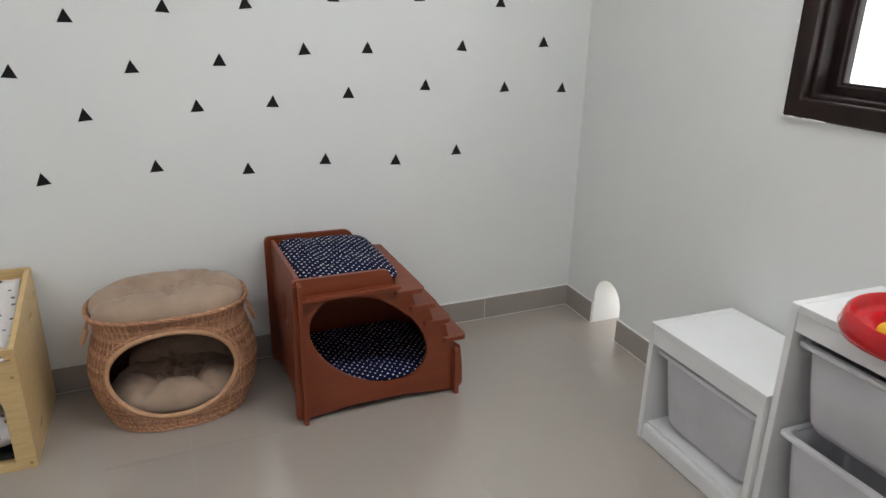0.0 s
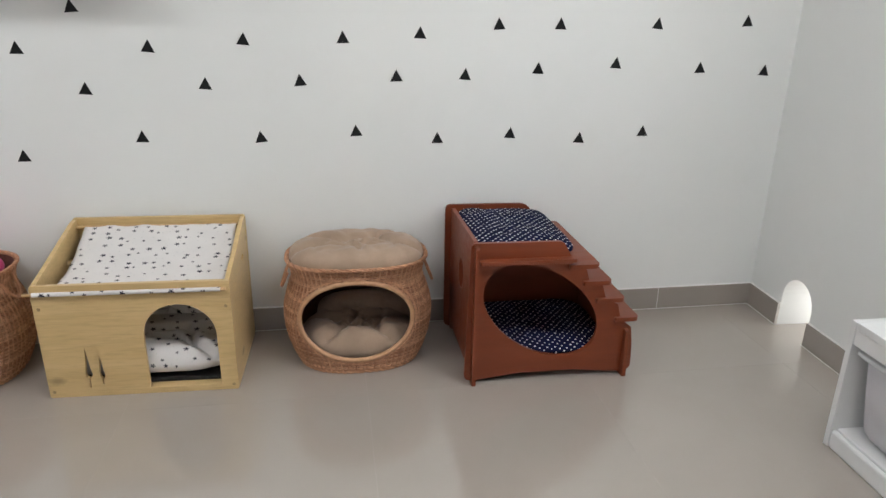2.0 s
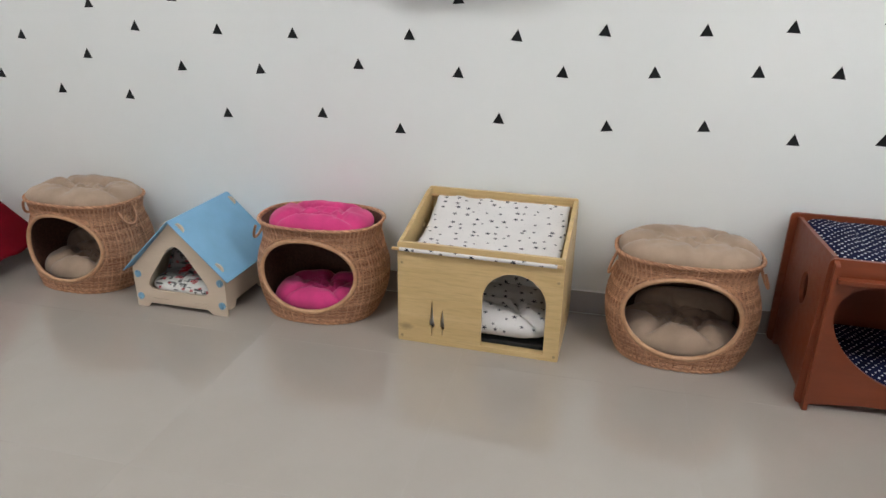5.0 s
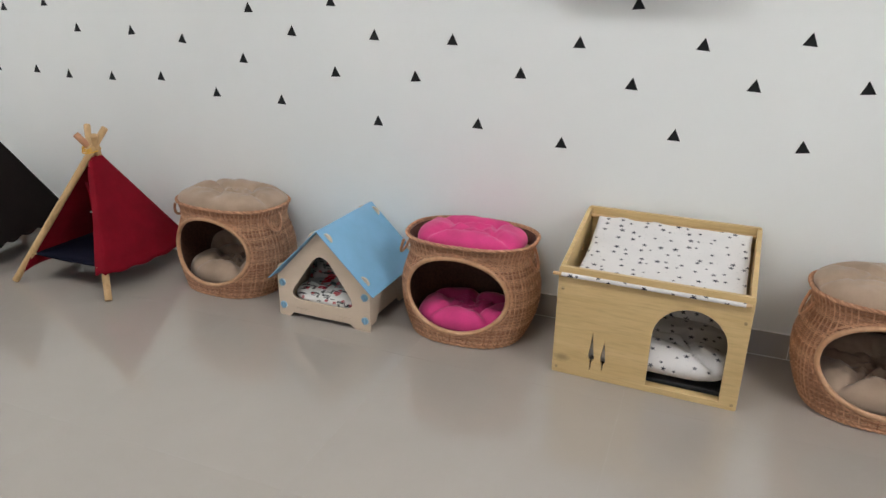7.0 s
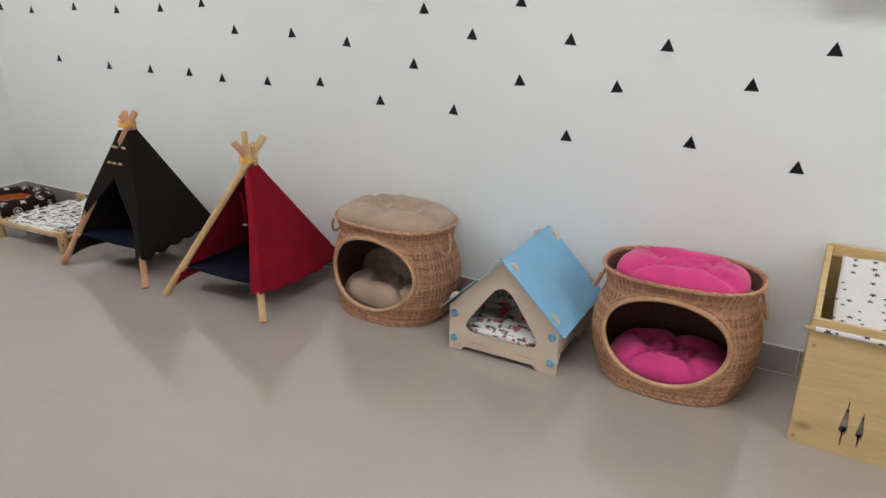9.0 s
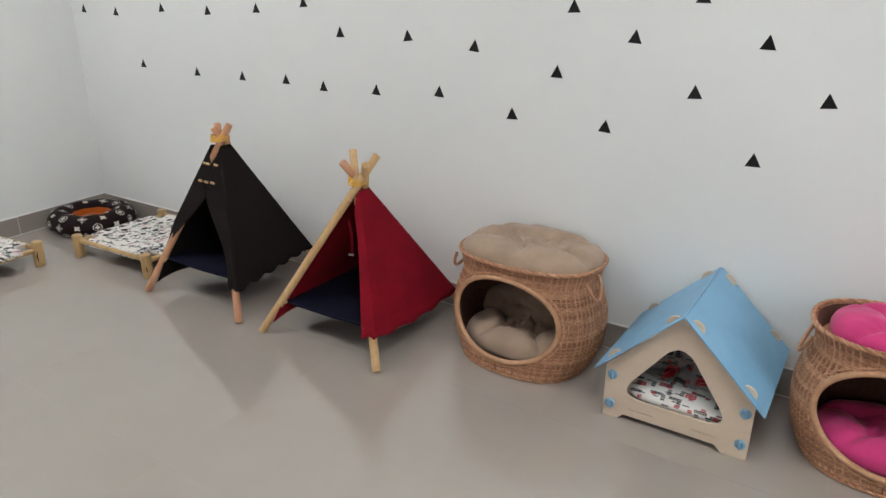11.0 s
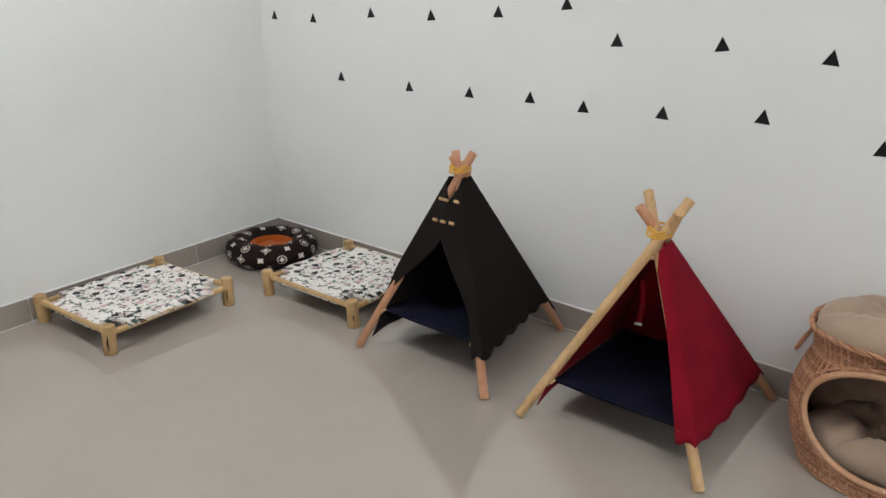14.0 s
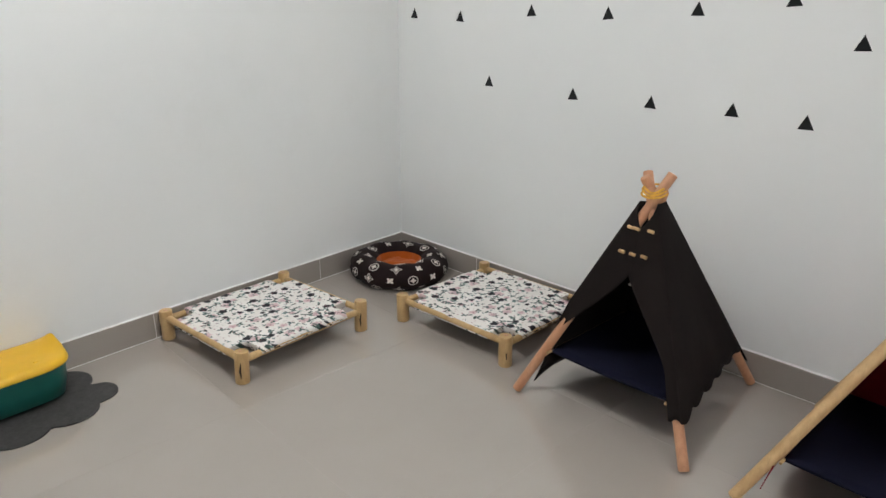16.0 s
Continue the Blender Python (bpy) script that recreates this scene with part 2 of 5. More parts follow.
def tile_stone(name, tone=1.0):
    n = Nodes(name, 0.07)
    v = n.coords()
    cloud = n.noise(v, 3.0, 6, 0.6, 0.4)
    speck = n.noise(v, 190, 2)
    base = n.mix(n.ramp(cloud, 0.3, 0.7), tuple(c * tone for c in (0.364, 0.320, 0.287)), tuple(c * tone for c in (0.384, 0.339, 0.305)))
    base = n.mix(n.ramp(speck, 0.55, 0.75, 0.0, 0.12), base, tuple(c * tone for c in (0.30, 0.268, 0.242)))
    base = n.mix(n.ramp(n.random(), 0, 1, 0.0, 0.06), base, tuple(c * tone for c in (0.43, 0.392, 0.36)))
    n.colour(base)
    smear = n.noise(v, 5.0, 5, 0.65)
    n.rough(n.ramp(smear, 0.35, 0.7, 0.055, 0.115))
    n.bump(n.noise(v, 2.5, 2), 0.012, 0.004)
    n.bsdf.inputs["Specular IOR Level"].default_value = 0.9
    n.bsdf.inputs["IOR"].default_value = 1.62
    return n.mat


def wicker(name, dark, light):
    n = Nodes(name, 0.5)
    v = n.coords()
    base = n.mix(n.island(), dark, light)
    base = n.mix(n.ramp(n.noise(v, 60, 4), 0.4, 0.7, 0.0, 0.55), base, tuple(c * 0.6 for c in dark))
    n.colour(base)
    n.rough(n.ramp(n.noise(v, 40, 3), 0.3, 0.7, 0.42, 0.62))
    n.bump(n.noise(v, 330, 3), 0.3)
    return n.mat


def glass(name):
    n = Nodes(name, 0.02, (1, 1, 1))
    n.bsdf.inputs["Transmission Weight"].default_value = 1.0
    n.bsdf.inputs["IOR"].default_value = 1.45
    return n.mat


PAINT = wall_paint("white_wall_paint")
CEILING_PAINT = plain("ceiling_paint", (0.8, 0.8, 0.79), 0.8, 0.02, 2.0, 0.1)
TILE = tile_stone("polished_beige_tile")
# Floor tile again, toned down to paint in the shade of upright faces.
SKIRT_SHADED = tile_stone("polished_shaded_skirting", 0.88)
GROUT = plain("grout", (0.41, 0.368, 0.332), 0.35, 0.05, 40)
PALE_GROUT = plain("pale_grout", (0.62, 0.59, 0.55), 0.9, 0.15, 60)
CAULK = plain("white_filler", (0.80, 0.79, 0.77), 0.6, 0.08, 60, 0.4, 60)
BLACK_VINYL = plain("black_vinyl", (0.008, 0.008, 0.009), 0.5, 0.2, 20)
BLACK_VINYL.node_tree.nodes["Principled BSDF"].inputs["Specular IOR Level"].default_value = 0.2
BROWN_PAINT = plain("dark_brown_enamel", (0.016, 0.008, 0.0072), 0.5, 0.25, 12, 0.12, 90)
BROWN_PAINT.node_tree.nodes["Principled BSDF"].inputs["Specular IOR Level"].default_value = 0.25
GLASS = glass("window_glass")
WHITE_LAMINATE = plain("white_laminate", (0.78, 0.78, 0.78), 0.33, 0.02, 6, 0.04)
GREY_PLASTIC = plain("pale_grey_plastic", (0.58, 0.565, 0.595), 0.42, 0.05, 8, 0.12, 500)
WHITE_PLASTIC = plain("white_plastic", (0.66, 0.66, 0.67), 0.4, 0.04, 8, 0.1, 500)
RED_PLASTIC = plain("red_plastic", (0.50, 0.010, 0.015), 0.22, 0.08, 10, 0.03)
YELLOW_PLASTIC = plain("yellow_plastic", (0.80, 0.46, 0.022), 0.42, 0.05, 10, 0.05)
ORANGE_PLASTIC = plain("orange_plastic", (0.80, 0.25, 0.10), 0.35, 0.05, 10, 0.05)
TEAL_PLASTIC = plain("dark_teal_plastic", (0.006, 0.095, 0.078), 0.4, 0.1, 10, 0.08)
DARK_RUBBER = plain("dark_grey_rubber", (0.040, 0.038, 0.037), 0.7, 0.15, 30, 0.4, 300)
RED_PLY = wood("red_stained_plywood", (0.172, 0.034, 0.0105), (0.205, 0.043, 0.0135), 0.42, (2, 14, 14), streaks=0.12)
PINE = wood("varnished_pine", (0.595, 0.410, 0.185), (0.675, 0.485, 0.238), 0.36, (1.3, 6, 15), 0.75, streaks=0.5)
PINE_POLE = wood("pine_pole", (0.50, 0.30, 0.13), (0.66, 0.44, 0.22), 0.5, (12, 12, 2.0), 0.25)
PINK_POLE = wood("reddish_pine_pole", (0.50, 0.23, 0.12), (0.62, 0.33, 0.19), 0.5, (12, 12, 2.0), 0.2)
BED_WOOD = wood("round_timber", (0.44, 0.27, 0.11), (0.62, 0.42, 0.20), 0.5, (10, 10, 3.0), 0.3)
PALE_PLY = wood("pale_plywood", (0.64, 0.505, 0.385), (0.675, 0.54, 0.415), 0.5, (2, 9, 9), streaks=0.12)
BLUE_BOARD = plain("light_blue_painted_board", (0.215, 0.45, 0.665), 0.42, 0.05, 8, 0.08)
BLUE_CLIP = plain("blue_grey_plastic_clip", (0.22, 0.40, 0.55), 0.35, 0.1, 30)
WICKER = wicker("woven_rattan", (0.37, 0.160, 0.078), (0.74, 0.415, 0.245))
# Rattan painted darker for the shade behind the strands and in the hollow.
BACKING_SHADE = plain("shaded_woven_backing", (0.11, 0.045, 0.028), 0.75, 0.25, 90, 0.5, 260)
CANE = wood("peeled_cane", (0.46, 0.235, 0.120), (0.60, 0.35, 0.20), 0.42, (8, 8, 8))
TAN = fabric("tan_linen", (0.375, 0.27, 0.197))
PINK = fabric("hot_pink_cotton", (0.66, 0.055, 0.215))
DOTS = dotted("navy_polka_dot_cotton", (0.0035, 0.0055, 0.030), (0.78, 0.78, 0.80), 0.0210, 0.0033)
STARS = starred("white_star_print_cotton", (0.72, 0.69, 0.675), (0.035, 0.035, 0.05), 0.050)
FLORAL = floral("floral_print_cotton")
PRINT = printed("red_and_black_print_cotton")
# The same print on a darker ground: shade inside the house, as colour.
SHADED_PRINT = printed("shaded_print_cotton", (0.30, 0.265, 0.25))
RED_CLOTH = fabric("wine_red_cotton", (0.215, 0.0045, 0.014), 0.9, sheen=0.0)
BLACK_CLOTH = fabric("black_cotton", (0.0115, 0.0080, 0.0072), 0.9, sheen=0.0)
NAVY_CLOTH = fabric("navy_cotton", (0.0055, 0.0060, 0.017), 0.9, sheen=0.0)
BROWN_CLOTH = fabric("dark_brown_printed_cotton", (0.013, 0.006, 0.006), 0.7, sheen=0.0)
CREAM_PRINT = fabric("cream_print", (0.68, 0.62, 0.56), 0.7)
ORANGE_PLUSH = fabric("burnt_orange_plush", (0.42, 0.095, 0.014), 0.95, sheen=0.1)
YELLOW_CORD = plain("yellow_cord", (0.72, 0.40, 0.06), 0.8, 0.15, 60, 0.5)
STEEL = plain("brass_screw", (0.42, 0.31, 0.17), 0.35, 0.1, 60, 0.1, 300, 0.9)
BLACK_FOAM = plain("black_foam", (0.012, 0.012, 0.013), 0.9, 0.2, 40, 0.4)
LAMP_GLOW = Nodes("lamp_glow", 0.5).mat
LAMP_GLOW.node_tree.nodes["Principled BSDF"].inputs["Emission Color"].default_value = (0.97, 0.99, 1.0, 1)
LAMP_GLOW.node_tree.nodes["Principled BSDF"].inputs["Emission Strength"].default_value = 12.4
CONCRETE = plain("pale_concrete", (0.42, 0.41, 0.39), 0.85, 0.15, 3.0, 0.4, 80)


# ---- mesh helpers ----
def part(name, bm, material, parent=None, label="", smooth=False, angle=40):
    """Links a bmesh as one mesh object under a thing or part."""
    me = bpy.data.meshes.new(name)
    bmesh.ops.recalc_face_normals(bm, faces=bm.faces)
    bm.to_mesh(me)
    bm.free()
    me.materials.append(material)
    if smooth:
        me.polygons.foreach_set("use_smooth", [True] * len(me.polygons))
        me.set_sharp_from_angle(angle=radians(angle))
    ob = new(name, me)
    if parent is not None:
        ob.parent = parent
    if label:
        tagged(ob, label)
    return ob


def thing(name, at, label, category, group="", kind=""):
    ob = new(name)
    ob.empty_display_size = 0.05
    ob.matrix_world = at
    return tagged(ob, label, category, group, kind)


def shift(bm, m):
    bmesh.ops.transform(bm, matrix=m, verts=bm.verts)
    return bm


def join(*bms):
    out = bms[0]
    for bm in bms[1:]:
        me = bpy.data.meshes.new("join")
        bm.to_mesh(me)
        bm.free()
        out.from_mesh(me)
        bpy.data.meshes.remove(me)
    return out


def box(x0, x1, y0, y1, z0, z1, bevel=0.0, segments=2):
    bm = bmesh.new()
    bmesh.ops.create_cube(bm, size=1, matrix=Matrix.LocRotScale(((x0 + x1) / 2, (y0 + y1) / 2, (z0 + z1) / 2), None, (x1 - x0, y1 - y0, z1 - z0)))
    if bevel:
        bmesh.ops.bevel(bm, geom=bm.edges[:], offset=bevel, segments=segments, profile=0.5, affect="EDGES")
    return bm


AXES = {"xz": lambda u, v, n: (u, n, v), "yz": lambda u, v, n: (n, u, v), "xy": lambda u, v, n: (u, v, n)}


def plate(outer, holes, n0, n1, plane="xz", bevel=0.0):
    """A board of the outline outer, with holes, from n0 to n1 across its plane."""
    bm = bmesh.new()
    lay = AXES[plane]
    edges = []
    for loop in (outer, *holes):
        vs = [bm.verts.new(lay(u, v, n0)) for u, v in loop]
        edges += [bm.edges.new((vs[i], vs[(i + 1) % len(vs)])) for i in range(len(vs))]
    bmesh.ops.triangle_fill(bm, use_beauty=True, edges=edges)
    grown = bmesh.ops.extrude_face_region(bm, geom=bm.faces[:])
    over = [g for g in grown["geom"] if isinstance(g, bmesh.types.BMVert)]
    step = Vector(lay(0, 0, n1 - n0))
    bmesh.ops.translate(bm, verts=over, vec=step)
    bmesh.ops.recalc_face_normals(bm, faces=bm.faces)
    if bevel:
        edges = [e for e in bm.edges if e.is_manifold and e.calc_face_angle(0) > radians(60)]
        bmesh.ops.bevel(bm, geom=edges, offset=bevel, segments=1, affect="EDGES", clamp_overlap=True)
    return bm


def arc(cx, cy, rx, ry, a0, a1, steps):
    return [(cx + rx * math.cos(radians(a0 + (a1 - a0) * i / steps)), cy + ry * math.sin(radians(a0 + (a1 - a0) * i / steps))) for i in range(steps + 1)]


def rounded(points, radius, steps=6):
    """A polygon with its corners rounded; radius: one for all or one a corner."""
    out = []
    count = len(points)
    for i in range(count):
        p, a, b = Vector(points[i]), Vector(points[i - 1]), Vector(points[(i + 1) % count])
        r = radius[i] if isinstance(radius, (list, tuple)) else radius
        if r <= 0:
            out.append(tuple(p))
            continue
        da, db = (a - p).normalized(), (b - p).normalized()
        half = da.angle(db) / 2
        cut = min(r / math.tan(half), 0.48 * (a - p).length, 0.48 * (b - p).length)
        for k in range(steps + 1):
            t = k / steps
            out.append(tuple((p + da * cut) * (1 - t) ** 2 + p * 2 * t * (1 - t) + (p + db * cut) * t ** 2))
    return out


def tube(points, radius, sides=8, closed=False, cap=True):
    """A tube along points; radius: one, or a function of the share of the way."""
    bm = bmesh.new()
    pts = [Vector(p) for p in points]
    count = len(pts)
    rings = []
    up = None
    for i, p in enumerate(pts):
        a = pts[i - 1] if (i > 0 or closed) else p
        b = pts[(i + 1) % count] if (i < count - 1 or closed) else p
        way = (b - a).normalized()
        if up is None:
            up = way.orthogonal().normalized()
        up = (up - way * up.dot(way)).normalized()
        side = way.cross(up)
        r = radius(i / max(1, count - 1)) if callable(radius) else radius
        rings.append([bm.verts.new(p + (up * math.cos(2 * math.pi * k / sides) + side * math.sin(2 * math.pi * k / sides)) * r) for k in range(sides)])
    for i in range(count if closed else count - 1):
        a, b = rings[i], rings[(i + 1) % count]
        for k in range(sides):
            bm.faces.new((a[k], a[(k + 1) % sides], b[(k + 1) % sides], b[k]))
    if cap and not closed:
        bm.faces.new(rings[0][::-1])
        bm.faces.new(rings[-1])
    return bm


def rod(a, b, radius, sides=14):
    """A straight round bar with softened ends."""
    a, b = Vector(a), Vector(b)
    ease = (b - a).normalized() * radius * 0.25
    return tube([a, a + ease * 0.3, a + ease, b - ease, b - ease * 0.3, b],
                lambda s: radius * (0.82 if s in (0, 1) else 0.95 if s < 0.21 or s > 0.79 else 1.0), sides)


def lathe(profile, steps=40):
    bm = bmesh.new()
    rings = []
    for r, z in profile:
        rings.append([bm.verts.new((r * math.cos(2 * math.pi * k / steps), r * math.sin(2 * math.pi * k / steps), z)) for k in range(steps)])
    for a, b in zip(rings, rings[1:]):
        for k in range(steps):
            bm.faces.new((a[k], a[(k + 1) % steps], b[(k + 1) % steps], b[k]))
    if profile[0][0] > 1e-6:
        bm.faces.new(rings[0][::-1])
    if profile[-1][0] > 1e-6:
        bm.faces.new(rings[-1])
    bmesh.ops.remove_doubles(bm, verts=bm.verts, dist=1e-6)
    return bm


def sheet(rows, cols, place):
    """A grid of rows x cols, place(s, t) giving each point."""
    bm = bmesh.new()
    vs = [[bm.verts.new(place(i / rows, j / cols)) for j in range(cols + 1)] for i in range(rows + 1)]
    for i in range(rows):
        for j in range(cols):
            bm.faces.new((vs[i][j], vs[i][j + 1], vs[i + 1][j + 1], vs[i + 1][j]))
    return bm


def thick(ob, depth, offset=0.0):
    m = ob.modifiers.new("thickness", "SOLIDIFY")
    m.thickness, m.offset = depth, offset
    return ob


def oval(a, hx, hy, n):
    c, s = math.cos(a), math.sin(a)
    return (hx * math.copysign(abs(c) ** (2 / n), c), hy * math.copysign(abs(s) ** (2 / n), s))


def cushion(hx, hy, high, tufts, n=2.7, depth=0.45, seed=0, low=0.35, wrinkle=0.004, crease=0.012):
    """A stuffed cushion on z = 0, with dimples at its tufts and creases that run from them to the edge."""
    bm = bmesh.new()
    rings, around = 34, 120
    lines = []
    for tx, ty in tufts:
        out = Vector((tx / hx, ty / hy))
        if out.length > 0.05:
            lines.append((Vector((tx, ty)), Vector((tx * 2.6, ty * 2.6))))
        for ux, uy in tufts:
            if (tx, ty) < (ux, uy) and math.hypot(tx - ux, ty - uy) < 0.75 * (hx + hy):
                lines.append((Vector((tx, ty)), Vector((ux, uy))))

    def dip(p):
        d = 0.0
        for tx, ty in tufts:
            d = max(d, math.exp(-((p[0] - tx) ** 2 + (p[1] - ty) ** 2) / 0.024 ** 2))
        for a, b in lines:
            ab = b - a
            s = max(0, min(1, (Vector(p) - a).dot(ab) / ab.length_squared))
            q = a + ab * s
            d = max(d, (0.9 - 0.4 * s) * math.exp(-((Vector(p) - q).length / 0.017) ** 1.45))
        return d

    def height(p, rho, top):
        body = max(0, 1 - rho ** 4.2) ** 0.5
        wob = noise.noise(Vector((p[0] * 16 + seed * 7, p[1] * 16, seed))) * wrinkle * 1.4 + noise.noise(Vector((p[0] * 45, p[1] * 45, seed + 3))) * wrinkle * 0.5
        for i, (tx, ty) in enumerate(tufts):
            d = math.hypot(p[0] - tx, p[1] - ty)
            fold = math.cos(7 * math.atan2(p[1] - ty, p[0] - tx) + i * 1.7 + seed + 9 * d / hx)
            wob -= crease * max(0.0, fold) ** 2 * math.exp(-d / 0.045) * d / (d + 0.012)
        if top:
            return low * high + (1 - low) * high * body * (1 - depth * dip(p)) + wob * body
        return low * high * (1 - body)

    grids = []
    for top in (True, False):
        ring_list = [[bm.verts.new((0, 0, height((0, 0), 0, top)))]]
        for i in range(1, rings + 1):
            rho = math.sin(math.pi / 2 * i / rings)
            ring = []
            for k in range(around):
                ex, ey = oval(2 * math.pi * k / around, hx, hy, n)
                pinch = 1 - 0.05 * dip((ex * 0.97, ey * 0.97)) * rho
                p = (ex * rho * pinch, ey * rho * pinch)
                if i == rings and not top:
                    ring.append(grids[0][rings][k])
                else:
                    ring.append(bm.verts.new((*p, height(p, rho, top))))
            ring_list.append(ring)
        grids.append(ring_list)
        for i in range(rings):
            for k in range(around):
                k2 = (k + 1) % around
                a, b = ring_list[i], ring_list[i + 1]
                if i == 0:
                    bm.faces.new((a[0], b[k], b[k2]))
                else:
                    bm.faces.new((a[k], b[k], b[k2], a[k2]))
    return bm


def lay_cushion(name, at, material, label, hx, hy, high, tufts, group="", **more):
    ob = part(name, cushion(hx, hy, high, tufts, **more), material, None, smooth=True, angle=70)
    ob.matrix_world = at
    return tagged(ob, label, "cushion", group)


# ---- structure ----
def structure(ob, label, category):
    return tagged(ob, label, category, kind="structure")


structure(part("ground", box(-30, 30, -30, 30, -0.24, -0.2), CONCRETE), "pale concrete ground outside the room", "ground")
structure(part("wall_north", box(WEST - WALL, EAST + WALL, NORTH, NORTH + WALL, -0.02, HIGH), PAINT), "white painted wall with black triangle stickers", "wall")
structure(part("wall_west", shift(box(WEST - WALL, WEST, SOUTH - WALL - 0.3, NORTH, -0.02, HIGH), WEST_SKEW), PAINT), "plain white painted wall with grey tile skirting", "wall")
hole_arch = [(HOLE_Y0, -0.02), (HOLE_Y0, 0.14)] + arc((HOLE_Y0 + HOLE_Y1) / 2, 0.14, (HOLE_Y1 - HOLE_Y0) / 2, HOLE_H - 0.14, 180, 0, 14)[1:-1] + [(HOLE_Y1, 0.14), (HOLE_Y1, -0.02)]
structure(part("wall_east", shift(plate([(SOUTH - WALL, -0.02)] + hole_arch + [(NORTH, -0.02), (NORTH, HIGH), (SOUTH - WALL, HIGH)],
                                  [[(WIN_Y0, WIN_Z0), (WIN_Y1, WIN_Z0), (WIN_Y1, WIN_Z1), (WIN_Y0, WIN_Z1)]], EAST, EAST + WALL, "yz"), EAST_SKEW), PAINT),
          "white painted wall with a window and an arched cat hole", "wall")
structure(part("wall_south", plate([(WEST, -0.02), (EAST, -0.02), (EAST, HIGH), (WEST, HIGH)],
                                   [[(x0, SILL), (x1, SILL), (x1, HEADS), (x0, HEADS)] for x0, x1 in ASSUMED_SOUTH_WINDOWS], SOUTH - WALL, SOUTH, "xz"), PAINT),
          "white painted wall with two assumed wide windows", "wall")
structure(part("ceiling", box(WEST - WALL, EAST + WALL, SOUTH - WALL, NORTH + WALL, HIGH, HIGH + 0.15), CEILING_PAINT), "plain white ceiling", "ceiling")


def window(name, at, wide, high, label, mullions=0, chipped=False):
    """A dark brown window; local x runs along the wall, y out of the room, z up from the lower edge."""
    top = thing(name, at, label, "window", kind="structure")

    def ring(inset, width, y0, y1, bevel=0.004):
        a = [(inset, inset), (wide - inset, inset), (wide - inset, high - inset), (inset, high - inset)]
        k = inset + width
        b = [(k, k), (wide - k, k), (wide - k, high - k), (k, high - k)]
        return plate(a, [b], y0, y1, "xz", bevel)

    part("window_frame", ring(0.0, 0.055, -0.012, 0.05), BROWN_PAINT, top, smooth=True)
    part("window_reveal", ring(0.047, 0.02, 0.02, 0.12), BROWN_PAINT, top, smooth=True)
    part("sash", ring(0.062, 0.034, 0.075, 0.12), BROWN_PAINT, top, smooth=True)
    part("glazing_bead", ring(0.09, 0.012, 0.085, 0.118, 0.003), BROWN_PAINT, top, smooth=True)
    for i in range(mullions):
        x = wide * (i + 1) / (mullions + 1)
        part("mullion", box(x - 0.03, x + 0.03, 0.07, 0.12, 0.1, high - 0.1, 0.004), BROWN_PAINT, top)
    pane = part("pane", box(0.095, wide - 0.095, 0.1, 0.104, 0.095, high - 0.095), GLASS, top)
    pane.visible_shadow = False
    if chipped:
        bm = bmesh.new()
        rng = random.Random(4)
        for i in range(60):
            z = high * i / 60
            s = rng.uniform(0.001, 0.005)
            bmesh.ops.create_icosphere(bm, subdivisions=1, radius=s, matrix=pose(wide + s * 0.3, -0.011, z + rng.uniform(0, 0.01)) @ Matrix.Diagonal((1, 0.5, 2.4, 1)))
        for i in range(26):
            x = wide - 0.16 * i / 26
            s = rng.uniform(0.001, 0.0045)
            bmesh.ops.create_icosphere(bm, subdivisions=1, radius=s, matrix=pose(x, -0.011, -s * 0.2) @ Matrix.Diagonal((2.2, 0.5, 1, 1)))
        part("chipped_plaster", bm, CAULK, top, "ragged white plaster edge")
    return top


window("window_1", EAST_SKEW @ Matrix.Translation((EAST, WIN_Y0, WIN_Z0)) @ Matrix(((0, 1, 0, 0), (1, 0, 0, 0), (0, 0, 1, 0), (0, 0, 0, 1))), WIN_Y1 - WIN_Y0, WIN_Z1 - WIN_Z0,
       "dark brown painted window with chipped plaster round it", 0, True)
# Frames for the assumed openings in the unseen south wall.
for i, (x0, x1) in enumerate(ASSUMED_SOUTH_WINDOWS):
    window(f"window_{i + 2}", Matrix.Translation((x1, SOUTH, SILL)) @ pose(0, 0, 0, 0, 0, 180), x1 - x0, HEADS - SILL, "assumed wide dark brown painted window, unseen", 1)


def ceiling_light(at):
    """A flat white panel lamp under the ceiling."""
    top = thing("ceiling_light", at, "flat white rectangular ceiling panel lamp", "ceiling light", "ceiling panel lamps")
    part("lamp_frame", plate([(-0.6, -0.3), (0.6, -0.3), (0.6, 0.3), (-0.6, 0.3)], [[(-0.58, -0.28), (0.58, -0.28), (0.58, 0.28), (-0.58, 0.28)]], -0.03, -0.001, "xy", 0.002), WHITE_PLASTIC, top)
    part("diffuser", box(-0.58, 0.58, -0.28, 0.28, -0.02, -0.012), LAMP_GLOW, top, "glowing white diffuser")
    return top


for lamp_x, lamp_y in ((0.98, 0.85), (-1.8, 0.85), (-4.7, 0.95)):
    ceiling_light(pose(lamp_x, lamp_y, HIGH))


# ---- cat baskets ----
PROFILE_Z = (0.0, 0.04, 0.10, 0.16, 0.22, 0.28, 0.325, 0.36, 0.40)
PROFILE_X = (0.222, 0.244, 0.265, 0.275, 0.274, 0.258, 0.243, 0.244, 0.258)
PROFILE_Y = (0.196, 0.200, 0.201, 0.199, 0.193, 0.184, 0.174, 0.174, 0.182)
MOUTH = (-0.012, 0.204, 0.205, 0.147)


